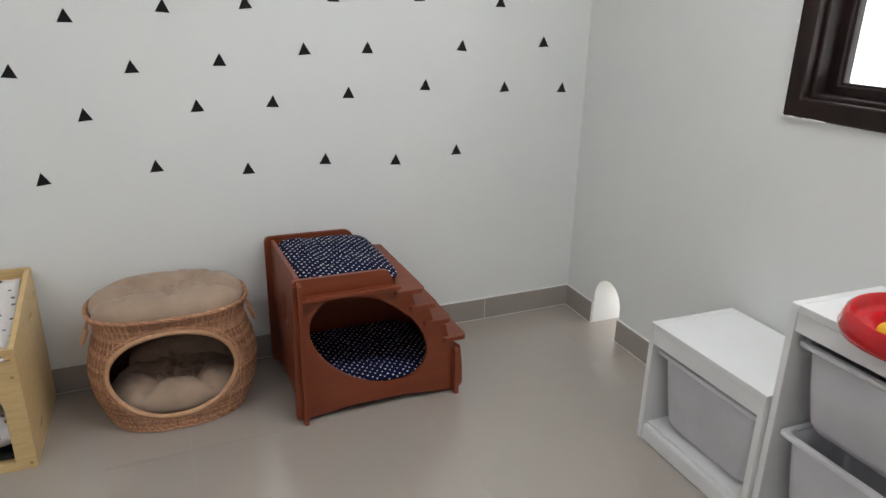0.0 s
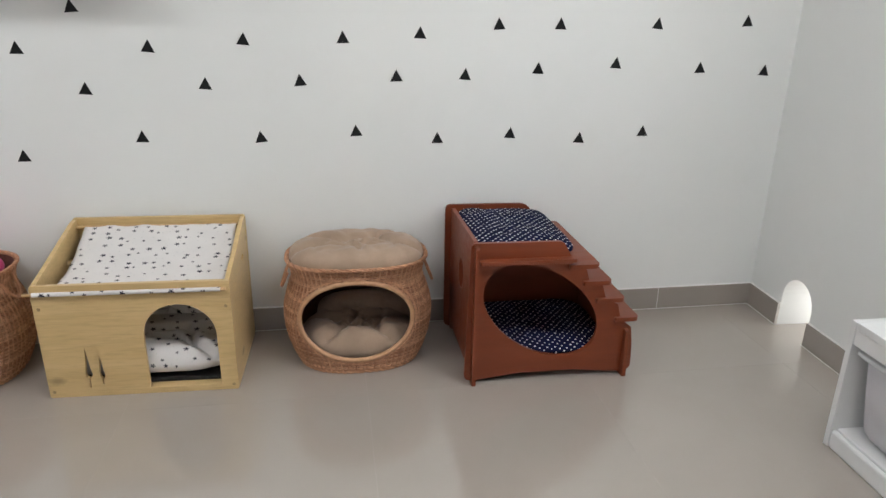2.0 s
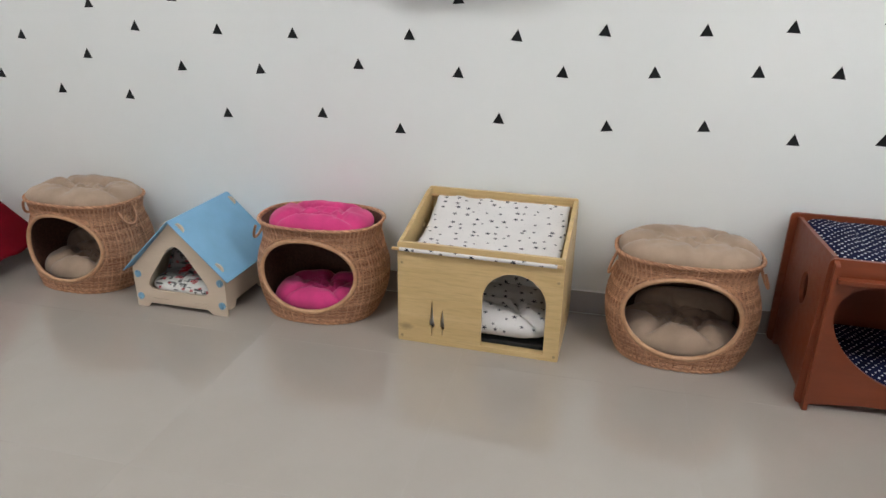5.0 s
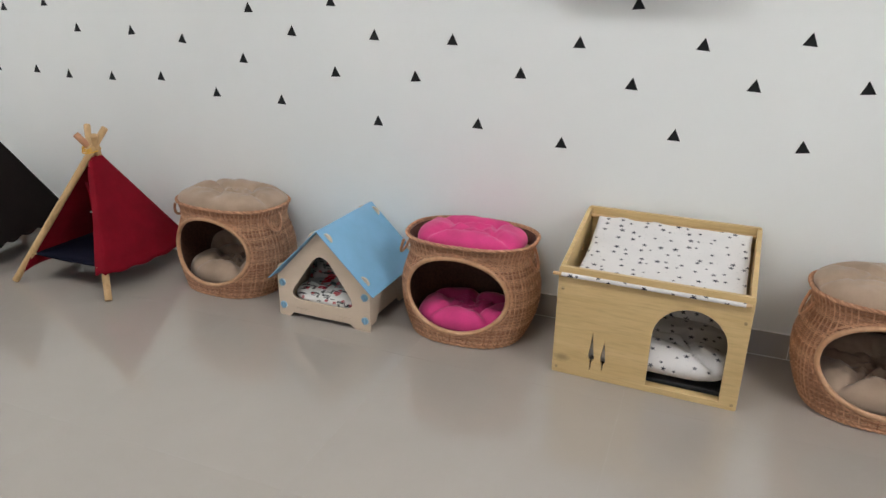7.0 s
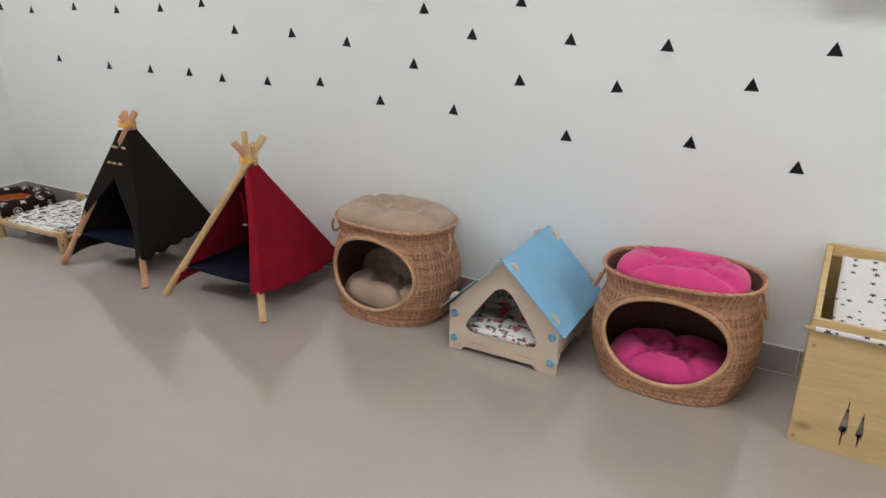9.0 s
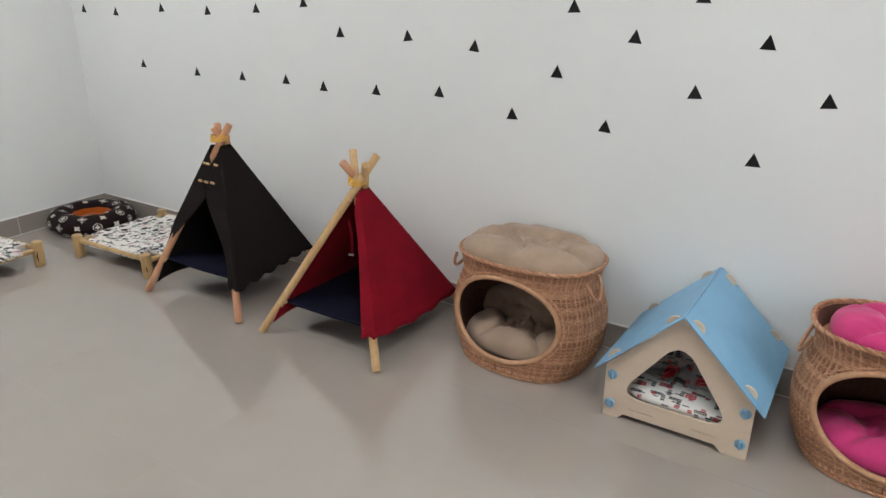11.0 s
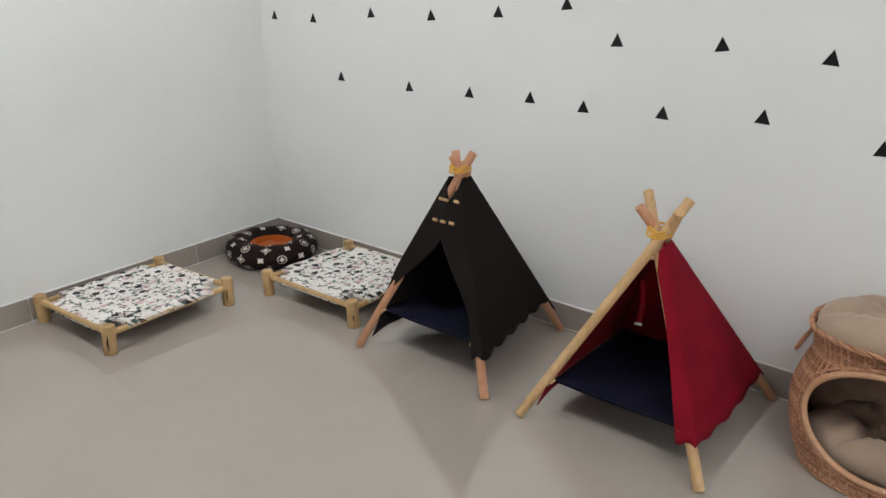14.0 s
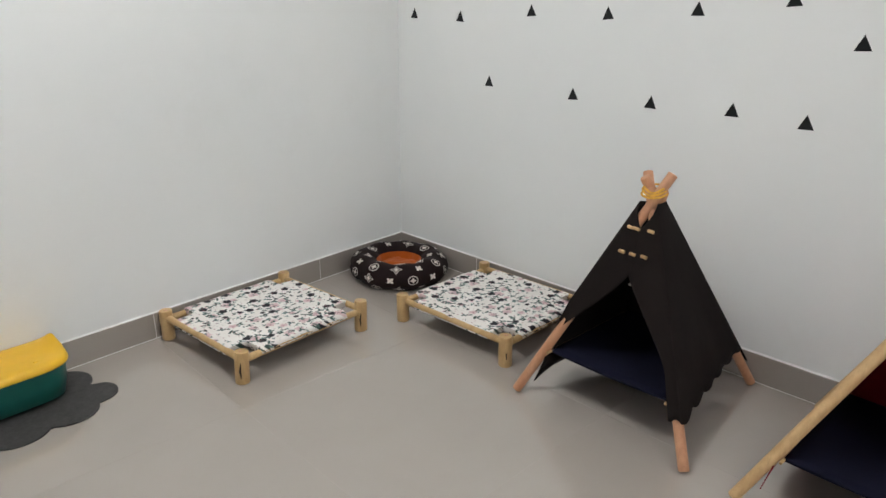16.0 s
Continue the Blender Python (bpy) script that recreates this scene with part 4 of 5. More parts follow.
# ---- pet tents ----
def pet_tent(at, feet, knot, rise, cloth, label, cover_label, front, bottom, pole_mats, zb, notch, lead, wrap):
    """Four crossed poles; feet: FL, FR, BR, BL on the floor, knot: where they cross."""
    top = thing("pet_tent", at, label, "pet tent", "pet tents along the wall")
    K = Vector(knot)
    F = [Vector((*f, 0.0)) for f in feet]
    for i, f in enumerate(F):
        near = K + Vector(((0.010, lead, 0), (-0.012, 0.002, 0), (-0.014, 0.024, 0), (0.016, 0.018, 0))[i])
        f = f + Vector((0, 0, 0.005))
        end = f + (near - f) * rise[i]
        part("pole", rod(f, end, 0.0152), pole_mats[i], top, "round wooden pole", smooth=True)
    middle = sum(F, Vector()) / 4

    def along(i, z):
        f = F[i]
        return f + (K - f) * (z / K.z)

    def face_point(i, j, u, z, out=0.014, belly=0.0):
        a, b = along(i, z), along(j, z)
        away = (((F[i] + F[j]) / 2) - middle)
        away.z = 0
        away.normalize()
        loose = wrap * (max(0.0, min(1.0, (z - 0.12) / 0.2)) if wrap > 0.02 else 1.0)
        a = a + (F[i] - middle).normalized() * (loose if i == 0 else -0.020 if i == 3 else 0.030)
        b = b + (F[j] - middle).normalized() * (loose if j == 0 else -0.020 if j == 3 else 0.030)
        return a.lerp(b, u) + away * ((out * 0.35 + belly) * math.sin(math.pi * u))

    zt = K.z - 0.012
    for i, j in ((1, 2), (2, 3), (3, 0)):
        def skin(s, t, i=i, j=j):
            hang = bottom(t) if (i, j) == (1, 2) else 0.09 + 0.012 * math.sin(t * 9) - (0.04 * t if i == 3 else 0.0)
            z = zt + (hang - zt) * s
            fold = 0.004 * noise.noise(Vector((s * 3, t * 5, i * 3.1 + K.z))) * s
            tail = Vector((0.038, -0.010, 0.0)) * (max(0.0, s - 0.75) / 0.25 * t ** 4 if i == 3 else 0.0)
            return face_point(i, j, t, z, 0.014, -0.012 * s + fold) + tail
        thick(part("cover", sheet(28, 28, skin), cloth, top, cover_label, smooth=True), 0.0016)
    for side in front:
        def flap(s, t, side=side):
            hang = bottom(0.0) + 0.006 * math.sin(t * 5)
            top_z = zt - notch * t
            z = top_z + (hang - top_z) * s
            wide = side(s)
            u = wide[0] + (wide[1] - wide[0]) * t
            fold = 0.006 * math.sin(t * 3 + s * 6) * s
            return face_point(0, 1, u, z, 0.02, fold)
        thick(part("door_flap", sheet(30, 10, flap), cloth, top, cover_label, smooth=True), 0.0016)

    def hammock(s, t):
        inset = 0.022
        a = (along(0, zb) + Vector((inset, 0, 0))).lerp(along(1, zb) - Vector((inset, 0, 0)), t)
        b = (along(3, zb) + Vector((inset, 0, 0))).lerp(along(2, zb) - Vector((inset, 0, 0)), t)
        p = a.lerp(b, s)
        p.z = zb - 0.006 * math.sin(math.pi * t) * (0.7 + 0.3 * math.sin(math.pi * s))
        return p

    thick(part("hammock", sheet(14, 14, hammock), NAVY_CLOTH, top, "navy cotton hammock floor", smooth=True), 0.010)
    for i, j in ((0, 3), (1, 2)):
        inward = Vector((0.022 if i == 0 else -0.022, 0, 0))
        a, b = along(i, zb) + inward, along(j, zb) + inward
        d = (b - a).normalized() * 0.024
        part("rail", rod(a - d, b + d, 0.0042, 10), PINE_POLE, top, "thin wooden cross rail", smooth=True)
    strap = [Vector((K.x - 0.018, K.y - 0.045, K.z - 0.13 - 0.15 * i / 8)) + Vector((0.006 * math.sin(i * 0.5), 0.012 * i / 8, 0)) for i in range(9)]
    part("tie_strap", sheet(8, 2, lambda a, b: strap[round(a * 8)] + Vector((0.016 * (b - 0.5), 0.004 * math.sin(3 * b), 0))), cloth, top, "hanging cloth tie", smooth=True)
    part("tie_end", rod(strap[8] + Vector((-0.011, -0.002, 0)), strap[8] + Vector((0.011, -0.002, 0.002)), 0.0045, 8), CREAM_PRINT, top, "pale end of the tie", smooth=True)
    loops = []
    for k in range(3):
        pts = [(K.x + (0.036 - 0.002 * k) * math.cos(2 * math.pi * i / 24), K.y + (0.040 - 0.002 * k) * math.sin(2 * math.pi * i / 24), K.z + 0.012 + 0.007 * k + 0.006 * math.sin(2 * math.pi * i / 24 * (1 + k) + k)) for i in range(24)]
        loops.append(tube(pts, 0.0034, 6, True))
    part("cord", join(*loops), YELLOW_CORD, top, "yellow cord tied round the poles", smooth=True)
    return top, face_point


RED_AT = (-3.41, 2.225)
red_feet = [(-3.676 - RED_AT[0], 1.918 - RED_AT[1]), (-3.11 - RED_AT[0], 1.925 - RED_AT[1]), (-3.095 - RED_AT[0], 2.526 - RED_AT[1]), (-3.67 - RED_AT[0], 2.52 - RED_AT[1])]
red_tent, _ = pet_tent(pose(*RED_AT, 0), red_feet, (0.0, 0.0, 0.572), (1.205, 1.2, 1.15, 1.16), RED_CLOTH, "wine red cotton pet tent on crossed pine poles", "wine red cotton cover",
                       [lambda s: (1.0, 1.0 - (0.30 if s < 0.12 else 0.11 + 0.19 * math.exp(-(s - 0.12) * 7)))],
                       lambda t: 0.105 - 0.018 * math.sin(math.pi * t) + 0.004 * math.sin(t * 26), [PINE_POLE, PINE_POLE, PINK_POLE, PINE_POLE], 0.128, 0.02, -0.022, 0.010)
part("button", shift(lathe([(0, 0.004), (0.005, 0.003), (0.0065, 0.0), (0.0065, -0.001)], 12), pose(0.012, -0.062, 0.525, 80)), PINK_POLE, red_tent, "small wooden button", smooth=True)

BLACK_AT = (-4.132, 2.19)
black_feet = [(-4.402 - BLACK_AT[0], 1.92 - BLACK_AT[1]), (-3.812 - BLACK_AT[0], 1.922 - BLACK_AT[1]), (-3.885 - BLACK_AT[0], 2.525 - BLACK_AT[1]), (-4.40 - BLACK_AT[0], 2.52 - BLACK_AT[1])]


def scallop(t):
    return 0.122 + 0.028 * t - 0.015 * abs(math.sin(t * 18))


def left_flap(s):
    edge = 0.52 if s < 0.27 else 0.52 * max(0.0, 1 - (s - 0.27) / 0.52) ** 1.2
    return (0.0, max(0.02, edge))


def right_flap(s):
    edge = 0.48 if s < 0.27 else 0.92 - 0.44 * max(0.0, 1 - (s - 0.27) / 0.5) ** 1.6
    return (1.0, edge)


black_tent, black_face = pet_tent(pose(*BLACK_AT, 0), black_feet, (0.0, 0.0, 0.662), (1.112, 1.10, 1.085, 1.03), BLACK_CLOTH, "black cotton pet tent on crossed pine poles with toggles", "black cotton cover",
                                  [left_flap, right_flap], scallop, [PINK_POLE] * 4, 0.155, 0.075, -0.008, 0.034)
for z in (0.578, 0.508):
    for u in (0.26, 0.44, 0.80) if z > 0.56 else (0.30, 0.5, 0.70):
        p = black_face(0, 1, u, z, 0.03)
        part("toggle", rod(p + Vector((-0.0095, -0.007, 0.001)), p + Vector((0.0095, -0.007, -0.001)), 0.0056, 8), PINE_POLE, black_tent, "small wooden toggle", smooth=True)


# ---- low pet beds ----
def pet_bed(at, wide, deep, seed):
    """A floral cloth stretched between four round posts; local middle at 0."""
    top = thing("pet_bed", at, "low round-timber pet bed with a floral print cloth", "pet bed", "low pet beds in the corner")
    rng = random.Random(seed)
    w, d = wide / 2, deep / 2
    for x, y in ((-w, -d), (w, -d), (w, d), (-w, d)):
        high = 0.118 + rng.uniform(-0.004, 0.006)
        leg = lathe([(0.0, 0.0), (0.022, 0.0), (0.0245, 0.003), (0.024, high - 0.005), (0.022, high), (0.0, high)], 22)
        leg = shift(leg, pose(x, y, 0, rng.uniform(-2, 2), rng.uniform(-2, 2), rng.uniform(0, 90)))
        post = part("leg", leg, BED_WOOD, top, smooth=True)
        if (x, y) in ((w, -d), (w, d)):
            split = [(x + 0.0236 * math.cos(a), y + 0.0236 * math.sin(a), z) for a, z in ((-0.75, 0.020), (-0.70, 0.036), (-0.78, 0.052), (-0.66, 0.068), (-0.60, 0.084))]
            part("crack", tube(split, lambda s: 0.0004 + 0.0032 * math.sin(math.pi * s), 6), BROWN_PAINT, post, "dark split in the timber")
        heart = lathe([(0.0, 0.0012), (0.006, 0.001), (0.008, 0.0)], 12)
        part("end_grain", shift(heart, pose(x + rng.uniform(-0.004, 0.004), y, high)), CANE, post, "darker heart of the cut end", smooth=True)
    for y in (-d, d):
        part("rail", rod((-w + 0.01, y, 0.088), (w - 0.01, y, 0.088), 0.0125), BED_WOOD, top, smooth=True)
    for x in (-w, w):
        part("rail", rod((x, -d + 0.01, 0.080), (x, d - 0.01, 0.080), 0.0125), BED_WOOD, top, smooth=True)
    hem = 0.075

    def cloth(s, t):
        u, v = 2 * s - 1, 2 * t - 1
        lu, lv = (w + 0.013) * u, (d + 0.013) * v
        ku, kv = max(0, abs(lu) - (w - hem)), max(0, abs(lv) - (d - hem))
        if ku > 0 and kv > 0:
            pull = min(ku, kv) * 0.98
            lu -= math.copysign(pull, lu)
            lv -= math.copysign(pull, lv)
        z = 0.1015 - 0.010 * (1 - u * u) * (1 - v * v)
        if abs(u) > 0.965 or abs(v) > 0.965:
            z -= 0.022
        elif abs(u) > 0.93 or abs(v) > 0.93:
            z -= 0.003
        z += 0.0022 * noise.noise(Vector((lu * 18, lv * 18, seed)))
        return (lu, lv, z)

    thick(part("bed_cloth", sheet(56, 56, cloth), FLORAL, top, "white cloth with pink and dark flowers", smooth=True, angle=80), 0.002)
    return top


pet_bed(pose(-5.338, 1.535, 0, 0, 0, 5.2), 0.49, 0.535, 3)
pet_bed(pose(-4.815, 2.262, 0, 0, 0, 2.0), 0.53, 0.50, 8)


# ---- round pet bed with a printed cover ----
def donut_point(u, v, out=0.0, seed=2):
    """A lumpy ring cushion: u round the ring, v round its tube."""
    lump = 1 + 0.035 * math.sin(9 * u) + 0.08 * noise.noise(Vector((math.cos(u) * 2.2, math.sin(u) * 2.2, seed)))
    R, r = 0.164, 0.066 * lump + out
    squash = 0.92
    return Vector(((R + r * math.cos(v)) * math.cos(u) * 1.02, (R + r * math.cos(v)) * math.sin(u) * 0.98, 0.056 + r * squash * math.sin(v) * (0.9 if math.sin(v) < 0 else 1.0)))


def motif(kind, size):
    """Outlines of small plain print shapes, as strips of quads in a flat square."""
    quads = []
    if kind == "ring":
        for k in range(20):
            a, b = 2 * math.pi * k / 20, 2 * math.pi * (k + 1) / 20
            quads.append([(size * f * math.cos(q), size * f * math.sin(q)) for f, q in ((0.84, a), (1.0, a), (1.0, b), (0.84, b))])
    if kind == "diamond":
        for k in range(4):
            a, b = math.pi / 2 * k, math.pi / 2 * (k + 1)
            for f, g in ((0.0, 0.5), (0.5, 1.0)):
                m = (math.cos((a + b) / 2) * 0.52, math.sin((a + b) / 2) * 0.52)
                ends = [(math.cos(a), math.sin(a)), m, (math.cos(b), math.sin(b))]
                p, q = (ends[0], ends[1]) if f == 0 else (ends[1], ends[2])
                quads.append([(p[0] * size * 1.15, p[1] * size * 1.15), (q[0] * size * 1.15, q[1] * size * 1.15), (q[0] * size * 0.92, q[1] * size * 0.92), (p[0] * size * 0.92, p[1] * size * 0.92)])
    spread = {"ring": 0.6, "diamond": 0.5, "flower": 1.0}[kind]
    for k in range(4):
        a = math.pi / 2 * k + (0 if kind != "flower" else math.pi / 4)
        for step in range(4):
            f0, f1 = step / 4, (step + 1) / 4

            def leaf(f, sgn):
                wdt = 0.34 * math.sin(math.pi * (0.12 + 0.80 * f)) * size * spread
                return (math.cos(a) * f * size * spread - math.sin(a) * wdt * sgn, math.sin(a) * f * size * spread + math.cos(a) * wdt * sgn)
            quads.append([leaf(f0, -1), leaf(f1, -1), leaf(f1, 1), leaf(f0, 1)])
    return quads


def donut_bed(at):
    top = thing("round_pet_bed", at, "dark brown round pet bed with cream print and orange lining", "pet bed")
    bm = bmesh.new()
    nu, nv = 96, 28
    g = [[bm.verts.new(donut_point(2 * math.pi * i / nu, 2 * math.pi * j / nv)) for j in range(nv)] for i in range(nu)]
    for i in range(nu):
        for j in range(nv):
            bm.faces.new((g[i][j], g[(i + 1) % nu][j], g[(i + 1) % nu][(j + 1) % nv], g[i][(j + 1) % nv]))
    part("bolster", bm, BROWN_CLOTH, top, smooth=True, angle=180)
    part("inner_cushion", shift(cushion(0.135, 0.13, 0.05, [], n=2, seed=51, wrinkle=0.008), pose(0, 0, 0.012)), ORANGE_PLUSH, top, "burnt orange plush lining", smooth=True, angle=180)
    lining_bm = bmesh.new()
    ring = [[lining_bm.verts.new(donut_point(2 * math.pi * i / 72, radians(150 + 80 * j / 8), 0.002)) for j in range(9)] for i in range(72)]
    for i in range(72):
        for j in range(8):
            lining_bm.faces.new((ring[i][j], ring[(i + 1) % 72][j], ring[(i + 1) % 72][j + 1], ring[i][j + 1]))
    part("inner_lining", lining_bm, ORANGE_PLUSH, top, "burnt orange plush lining", smooth=True, angle=180)
    kinds = ("flower", "ring", "diamond")
    for row, (v, count) in enumerate(((radians(8), 14), (radians(58), 12), (radians(108), 9), (radians(-40), 13))):
        for k in range(count):
            u = 2 * math.pi * (k + 0.5 * (row % 2)) / count
            bm = bmesh.new()
            for quad in motif(kinds[(k + row) % 3], 0.0235 if (k + row) % 3 else 0.0185):
                vs = [bm.verts.new(donut_point(u + a / (0.158 + 0.066 * math.cos(v)), v + b / 0.07, 0.0012)) for a, b in quad]
                try:
                    bm.faces.new(vs)
                except ValueError:
                    pass
            part("print_mark", bm, CREAM_PRINT, top)
    return top


donut_bed(pose(-5.452, 2.305, 0))


# ---- toy storage steps by the window ----
def storage_step(at, wide, deep, high, bins, label):
    """Local x along the wall to the right, y into the room as -y; the back stands at y = 0."""
    top = thing("storage_unit", at, label, "storage unit", "white stepped storage units")
    t = 0.020
    for x in (0.0, wide - t):
        part("side_panel", plate(rounded([(-deep, 0.0), (0.0, 0.0), (0.0, high), (-deep, high)], 0.003, 2), [], x, x + t, "yz", 0.0012), WHITE_LAMINATE, top)
    part("top_panel", box(t, wide - t, -deep + 0.002, 0.0, high - 0.022, high - 0.0005, 0.0012), WHITE_LAMINATE, top)
    part("front_rail", box(t, wide - t, -deep + 0.004, -deep + 0.022, high - 0.072, high - 0.023, 0.0012), WHITE_LAMINATE, top)
    part("back_panel", box(t, wide - t, -0.008, 0.0, 0.02, high - 0.023), WHITE_LAMINATE, top)
    part("bottom_panel", box(t, wide - t, -deep + 0.021, -0.01, 0.02, 0.066, 0.004), WHITE_LAMINATE, top)
    part("plinth", box(t, wide - t, -deep + 0.002, -deep + 0.02, 0.0, 0.062, 0.008), WHITE_LAMINATE, top)
    for z1, tall in bins:
        x0, x1, y0, y1 = t + 0.012, wide - t - 0.012, -deep + 0.016, -0.02

        def loop(inset, z, corner):
            return [(x, y, z) for x, y in rounded([(x0 + inset, y0 + inset), (x1 - inset, y0 + inset), (x1 - inset, y1 - inset), (x0 + inset, y1 - inset)], corner, 5)]

        bm = bmesh.new()
        rings = [[bm.verts.new(p) for p in loop(*args)] for args in ((0.016, z1 - 0.008, 0.02), (0.026, z1 - tall * 0.5, 0.024), (0.036, z1 - tall + 0.03, 0.03), (0.046, z1 - tall + 0.008, 0.035), (0.066, z1 - tall, 0.03),
                                                                     )]
        for a, b in zip(rings, rings[1:]):
            for k in range(len(a)):
                bm.faces.new((a[k], a[(k + 1) % len(a)], b[(k + 1) % len(a)], b[k]))
        bm.faces.new(rings[-1])
        crate = thick(part("bin", bm, GREY_PLASTIC, top, "pale grey plastic storage bin", smooth=True, angle=60), 0.002)
        outer = [p[:2] for p in loop(-0.004, z1, 0.018)]
        inner = [p[:2] for p in loop(0.014, z1, 0.02)]
        part("bin_rim", plate(outer, [inner], z1 - 0.014, z1, "xy", 0.003), WHITE_PLASTIC, crate, "pale plastic rim", smooth=True)
    return top


storage_step(pose(1.617, 1.518, 0, 0, 0, -92.2), 0.474, 0.332, 0.430, [(0.343, 0.272)], "low white storage unit with one grey bin")
storage_step(pose(1.598, 1.042, 0, 0, 0, -92.2), 0.474, 0.316, 0.70, [(0.605, 0.245), (0.345, 0.274)], "tall white storage unit with two grey bins")


def ball_track(at):
    top = thing("ball_track_toy", at, "red plastic ball track cat toy on the storage unit", "cat toy")
    track = lathe([(0.155, 0.0), (0.172, 0.006), (0.176, 0.018), (0.166, 0.05), (0.160, 0.056), (0.154, 0.052), (0.150, 0.034), (0.135, 0.022), (0.108, 0.022), (0.094, 0.034), (0.090, 0.054), (0.084, 0.057), (0.0, 0.057)], 64)
    part("track", track, RED_PLASTIC, top, "glossy red track ring", smooth=True, angle=60)
    tier = lathe([(0.082, 0.0575), (0.083, 0.07), (0.076, 0.098), (0.072, 0.102), (0.066, 0.098), (0.058, 0.080), (0.040, 0.078), (0.034, 0.1), (0.0, 0.104)], 48)
    part("upper_track", tier, ORANGE_PLASTIC, top, "orange upper track", smooth=True, angle=60)
    bm = bmesh.new()
    bmesh.ops.create_uvsphere(bm, u_segments=24, v_segments=14, radius=0.021, matrix=pose(-0.118, 0.02, 0.044))
    part("ball", bm, YELLOW_PLASTIC, top, "yellow plastic ball", smooth=True, angle=180)
    return top


ball_track(pose(1.362, 0.775, 0.70))


# ---- litter box and its mat ----
def even(points, count):
    """A closed outline laid out anew in equal steps."""
    pts = [Vector(p) for p in points]
    sides = [(pts[(i + 1) % len(pts)] - p).length for i, p in enumerate(pts)]
    out, i, gone = [], 0, 0.0
    for k in range(count):
        at = sum(sides) * k / count
        while gone + sides[i] < at and i < len(pts) - 1:
            gone += sides[i]
            i += 1
        out.append(tuple(pts[i].lerp(pts[(i + 1) % len(pts)], (at - gone) / max(1e-9, sides[i]))))
    return out


def litter_box(at):
    """Local x along the wall, y out into the room as -y."""
    top = thing("litter_box", at, "dark teal litter box with a yellow cat-eared lid", "litter box")
    w, d = 0.225, 0.108

    def loop(grow, z, corner):
        return [(x, y, z) for x, y in even(rounded([(-w - grow, -d - grow), (w + grow, -d - grow), (w + grow, d + grow), (-w - grow, d + grow)], corner, 8), 120)]

    def loft(rings, cap=True):
        bm = bmesh.new()
        vs = [[bm.verts.new(p) for p in r] for r in rings]
        for a, b in zip(vs, vs[1:]):
            for k in range(len(a)):
                bm.faces.new((a[k], a[(k + 1) % len(a)], b[(k + 1) % len(a)], b[k]))
        bm.faces.new(vs[0][::-1])
        if cap:
            bm.faces.new(vs[-1])
        return bm

    part("tray", loft([loop(-0.03, 0.004, 0.08), loop(-0.014, 0.012, 0.09), loop(-0.004, 0.06, 0.1), loop(0.0, 0.121, 0.1)]), TEAL_PLASTIC, top, smooth=True, angle=60)

    def ears(points, z_extra):
        out = []
        for x, y, z in points:
            lift = sum(math.exp(-((x - ex) ** 2 + (y - ey) ** 2) / 0.0024) for ex, ey in ((w - 0.015, 0.03), (-w + 0.015, 0.03)))
            out.append((x, y, z + z_extra * lift))
        return out
    rings = [loop(0.006, 0.120, 0.105), ears(loop(0.008, 0.126, 0.105), 0.004), ears(loop(0.003, 0.136, 0.10), 0.026), ears(loop(-0.006, 0.140, 0.09), 0.038), ears(loop(-0.028, 0.141, 0.075), 0.016), loop(-0.06, 0.141, 0.06), loop(-0.1, 0.142, 0.04)]
    part("lid", loft(rings), YELLOW_PLASTIC, top, "yellow plastic lid", smooth=True, angle=70)
    part("lid_button", shift(lathe([(0.0, 0.006), (0.006, 0.005), (0.009, 0.0)], 14), pose(0.13, -0.06, 0.139)), YELLOW_PLASTIC, top, smooth=True)
    return top


litter_box(pose(-5.428, 0.634, 0.006, 0, 0, 95.5))
lobes = [(-5.40, 0.62, 0.13), (-5.327, 0.907, 0.066), (-5.275, 0.81, 0.088), (-5.265, 0.665, 0.095), (-5.30, 0.5, 0.095), (-5.455, 0.845, 0.088), (-5.46, 0.70, 0.075), (-5.38, 0.43, 0.1)]
edge = []
for k in range(160):
    a = 2 * math.pi * k / 160
    way = Vector((math.cos(a), math.sin(a)))
    far = 0.0
    for lx, ly, lr in lobes:
        c = Vector((lx + 5.43, ly - 0.68))
        along_ray = c.dot(way)
        off = c.length_squared - along_ray ** 2
        if off < lr * lr:
            far = max(far, along_ray + math.sqrt(lr * lr - off))
    edge.append((way.x * far, way.y * far))
mat_ob = part("litter_mat", plate(edge, [], 0.0, 0.005, "xy", 0.0015), DARK_RUBBER)
mat_ob.matrix_world = pose(-5.43, 0.68, 0.0005)
tagged(mat_ob, "dark grey rubber mat with scalloped edge under the litter box", "mat")

# ---- floating shelf ----
shelf = part("wall_shelf", box(-1.36, -0.80, NORTH - 0.17, NORTH - 0.001, 1.35, 1.375, 0.003), WHITE_LAMINATE)
tagged(shelf, "white floating wall shelf above the cat houses", "shelf")

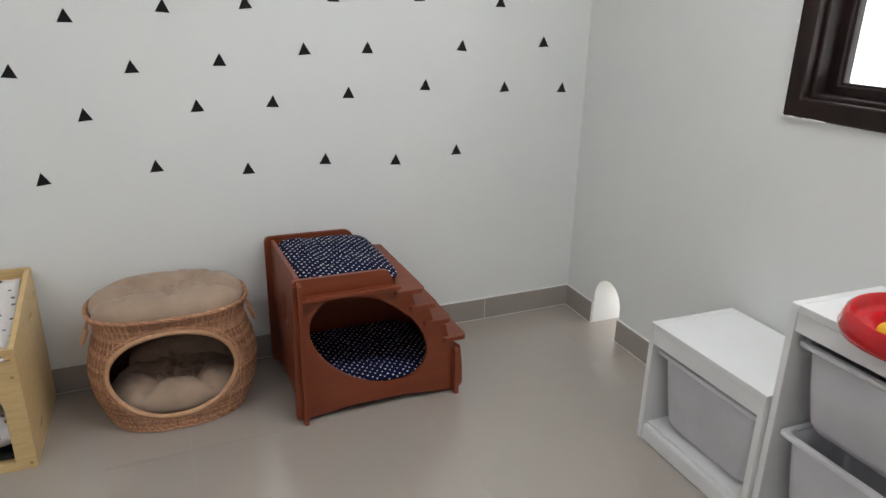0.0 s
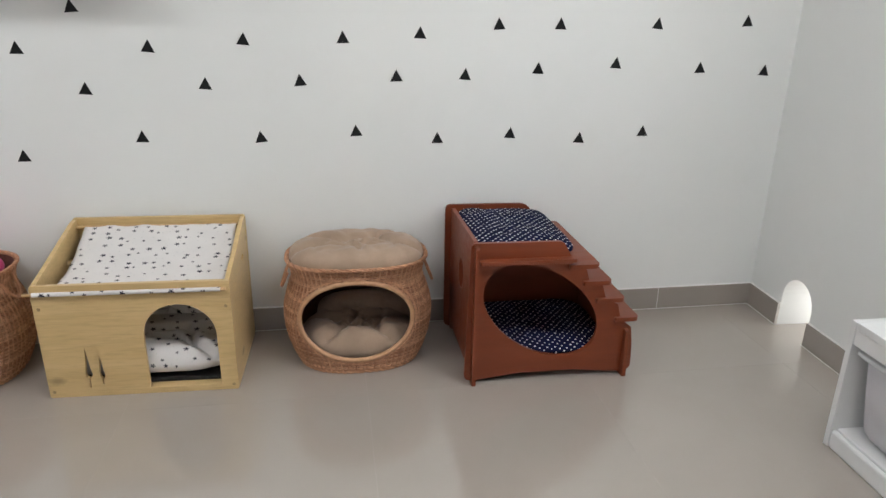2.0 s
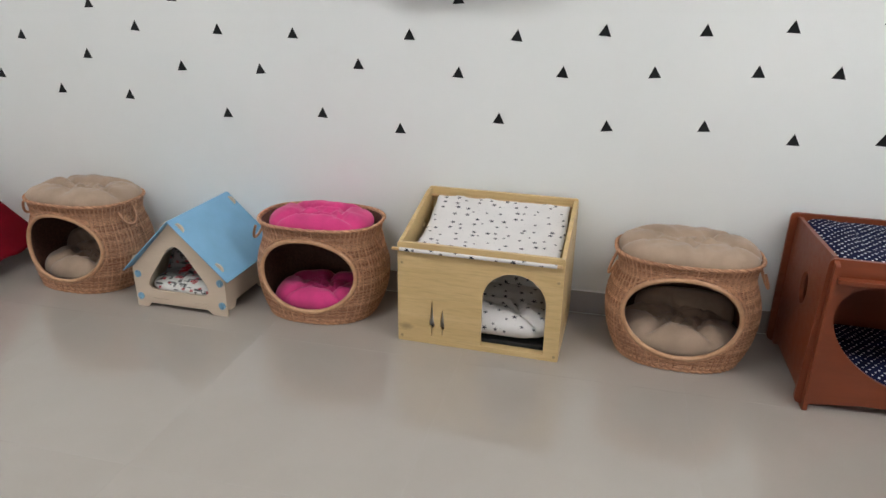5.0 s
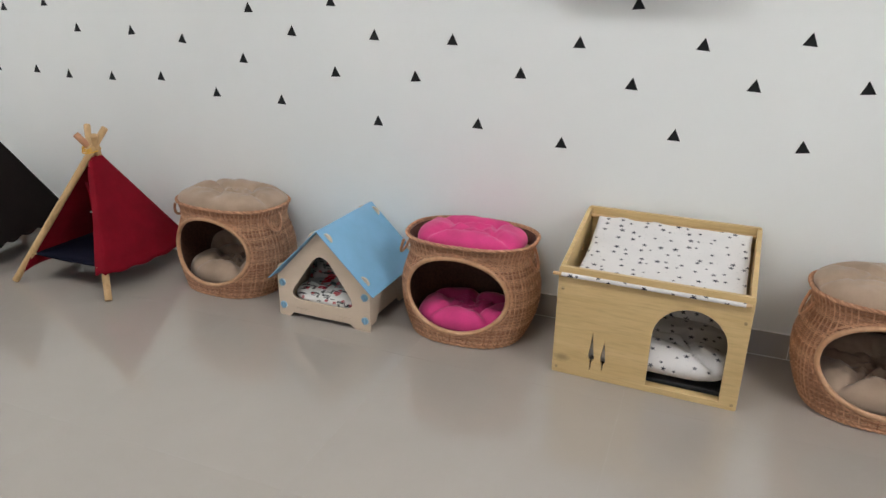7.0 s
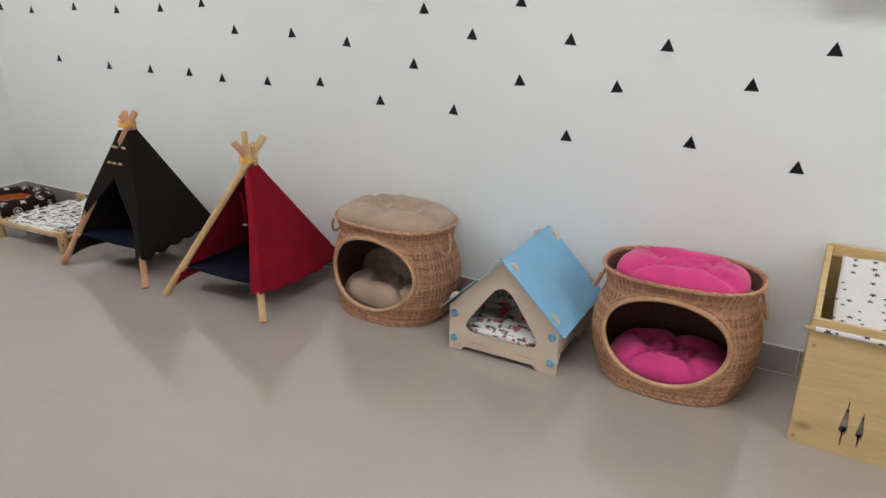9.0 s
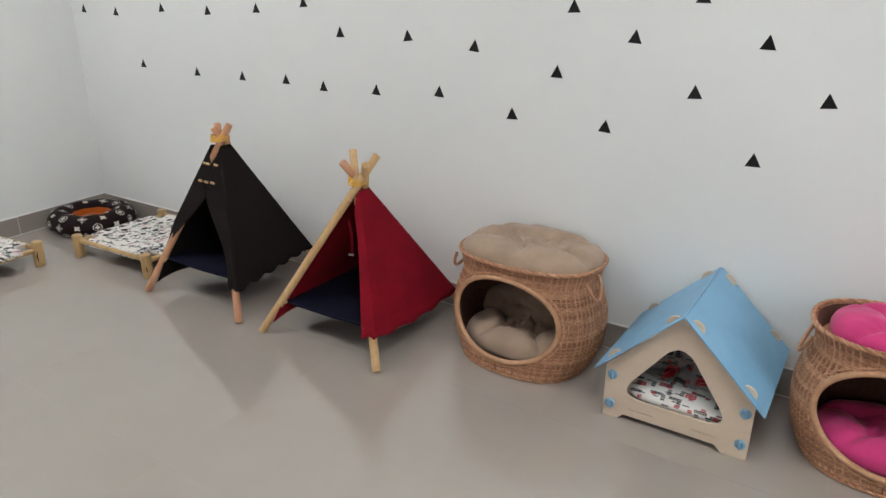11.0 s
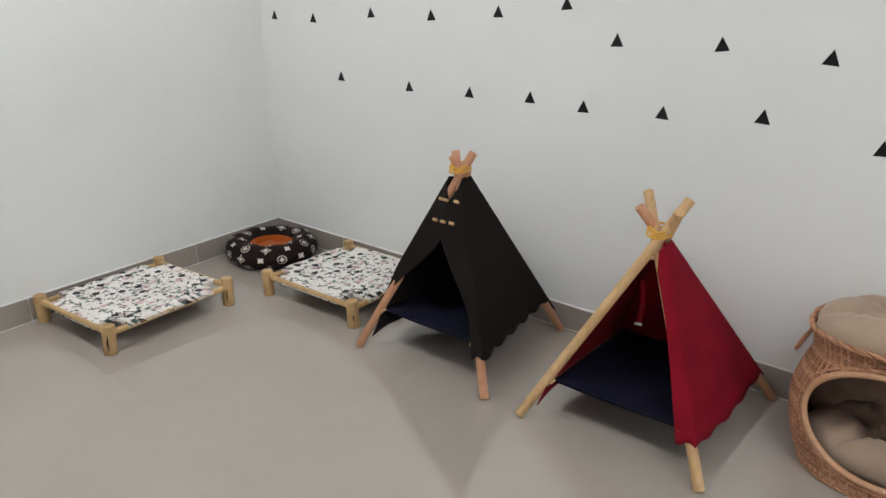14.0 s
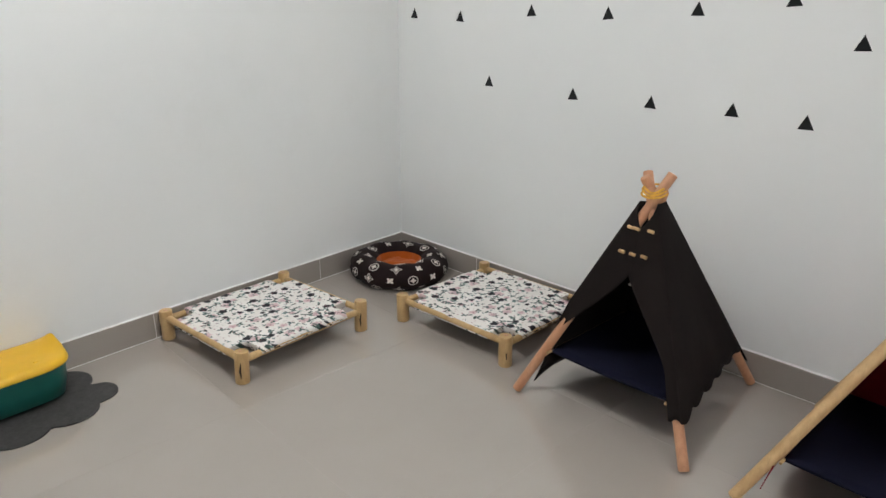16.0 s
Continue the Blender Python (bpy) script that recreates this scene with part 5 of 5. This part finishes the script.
# ---- black triangle stickers ----
ROW_LOW = [(1.056, 0.808), (0.785, 0.784), (0.495, 0.807), (0.201, 0.791), (-0.115, 0.823), (-0.471, 0.804), (-0.893, 0.81), (-1.305, 0.746), (-1.649, 0.793), (-2.099, 0.77), (-2.583, 0.827), (-2.942, 0.838),
           (-3.264, 0.895), (-3.577, 0.879), (-3.87, 0.874), (-4.096, 0.889), (-4.384, 0.887), (-4.713, 0.888), (-5.145, 0.906)]
ROW_MID = [(1.558, 1.051), (1.272, 1.061), (0.913, 1.078), (0.595, 1.057), (0.307, 1.034), (0.042, 1.028), (-0.316, 1.012), (-0.653, 1.0), (-1.062, 0.983), (-1.482, 1.0), (-1.925, 0.964), (-2.3, 0.963), (-2.773, 0.999)]
ROW_HIGH = [(1.45, 1.242), (1.071, 1.228), (0.674, 1.222), (0.432, 1.219), (0.132, 1.184), (-0.154, 1.165), (-0.508, 1.156), (-0.835, 1.129), (-1.264, 1.121), (-1.765, 1.113), (-2.109, 1.12), (-2.507, 1.124), (-3.108, 1.073),
            (-3.413, 1.1), (-3.76, 1.103)]
ROW_TOP = [(1.238, 1.397), (0.884, 1.412), (0.548, 1.404), (0.233, 1.375), (-0.035, 1.359), (-0.329, 1.325), (-1.069, 1.259), (-2.309, 1.248), (-2.725, 1.215), (-3.96, 1.22), (-4.251, 1.193), (-4.585, 1.179),
           (-4.933, 1.188), (-5.322, 1.164), (-5.617, 1.176)]
bm = plate([(-0.0235, -0.0215), (0.0235, -0.0215), (0.0, 0.0225)], [], -0.0006, 0.0, "xz")
first = part("wall_sticker", bm, BLACK_VINYL)
first.matrix_world = pose(1.056, NORTH, 0.808)
tagged(first, "small black triangle sticker on the white wall", "wall sticker", "black triangle stickers")
rng = random.Random(6)
for row in (ROW_LOW[1:], ROW_MID, ROW_HIGH, ROW_TOP):
    for x, z in row:
        copy_thing(first, pose(x, NORTH, z, 0, rng.uniform(-6, 6), 0))


# ---- skirting, in lengths of tile ----
def skirting(name, at, length, gaps, first_joint):
    """Local x along the wall, -y into the room."""
    top = thing(name, at, "grey-beige polished tile skirting along the wall", "skirting", kind="structure")
    cuts = [0.0] + [first_joint + 0.8 * k for k in range(12) if 0.05 < first_joint + 0.8 * k < length - 0.05] + [length]
    for a, b in zip(cuts, cuts[1:]):
        spans = [(a, b)]
        for g0, g1 in gaps:
            spans = [s for p, q in spans for s in ((p, min(q, g0)), (max(p, g1), q)) if s[1] - s[0] > 0.005]
        for p, q in spans:
            part("tile", box(p + 0.0008, q - 0.0008, -0.012, 0.0, 0.002, 0.1, 0.0012, 1), SKIRT_SHADED, top)
            part("paint_edge", tube([(p + (q - p) * k / 40, -0.0045, 0.1005 + 0.0012 * noise.noise(Vector((k * 0.9, p * 5, 0)))) for k in range(41)], 0.0042, 6), CAULK, top, "white filler line on top of the tile")
            if q < length - 0.01:
                part("tile_joint", box(q - 0.0014, q + 0.0014, -0.0122, -0.002, 0.002, 0.0995), PALE_GROUT, top, "thin pale grout line")
            part("floor_joint", tube([(p + (q - p) * k / 20, -0.0125, 0.0) for k in range(21)], 0.0022, 6), PALE_GROUT, top, "thin pale grout line at the floor")
    return top


skirting("baseboard_north", pose(WEST, NORTH, 0), EAST - WEST, [], 0.55)
skirting("baseboard_west", WEST_SKEW @ pose(WEST, SOUTH - 0.1, 0, 0, 0, 90), NORTH - SOUTH + 0.085, [], 0.655)
skirting("baseboard_east", EAST_SKEW @ pose(EAST, NORTH - 0.012, 0, 0, 0, -90), NORTH - SOUTH - 0.012, [(NORTH - 0.012 - HOLE_Y1, NORTH - 0.012 - HOLE_Y0)], 0.75)

# ---- floor tiles ----
floor = thing("floor", pose(0, 0, 0), "polished grey-beige porcelain floor tiles with fine joints", "floor", kind="structure")
part("grout_bed", box(WEST - 0.05, EAST + WALL, SOUTH - 0.05, NORTH + 0.05, -0.05, -0.0004), GROUT, floor)
tile_bm = box(-0.39978, 0.39978, -0.39978, 0.39978, -0.012, 0.0, 0.00015, 1)
tile = part("tile", tile_bm, TILE, floor)
TILE_X0, TILE_Y0 = -5.72 + 0.4, -1.99 + 0.4
tile.location = (TILE_X0, TILE_Y0, 0)
for i in range(-1, 10):
    for j in range(0, 6):
        if (i, j) != (0, 0):
            more = new("tile", tile.data)
            more.parent = floor
            more.location = (TILE_X0 + 0.8 * i, TILE_Y0 + 0.8 * j, 0)
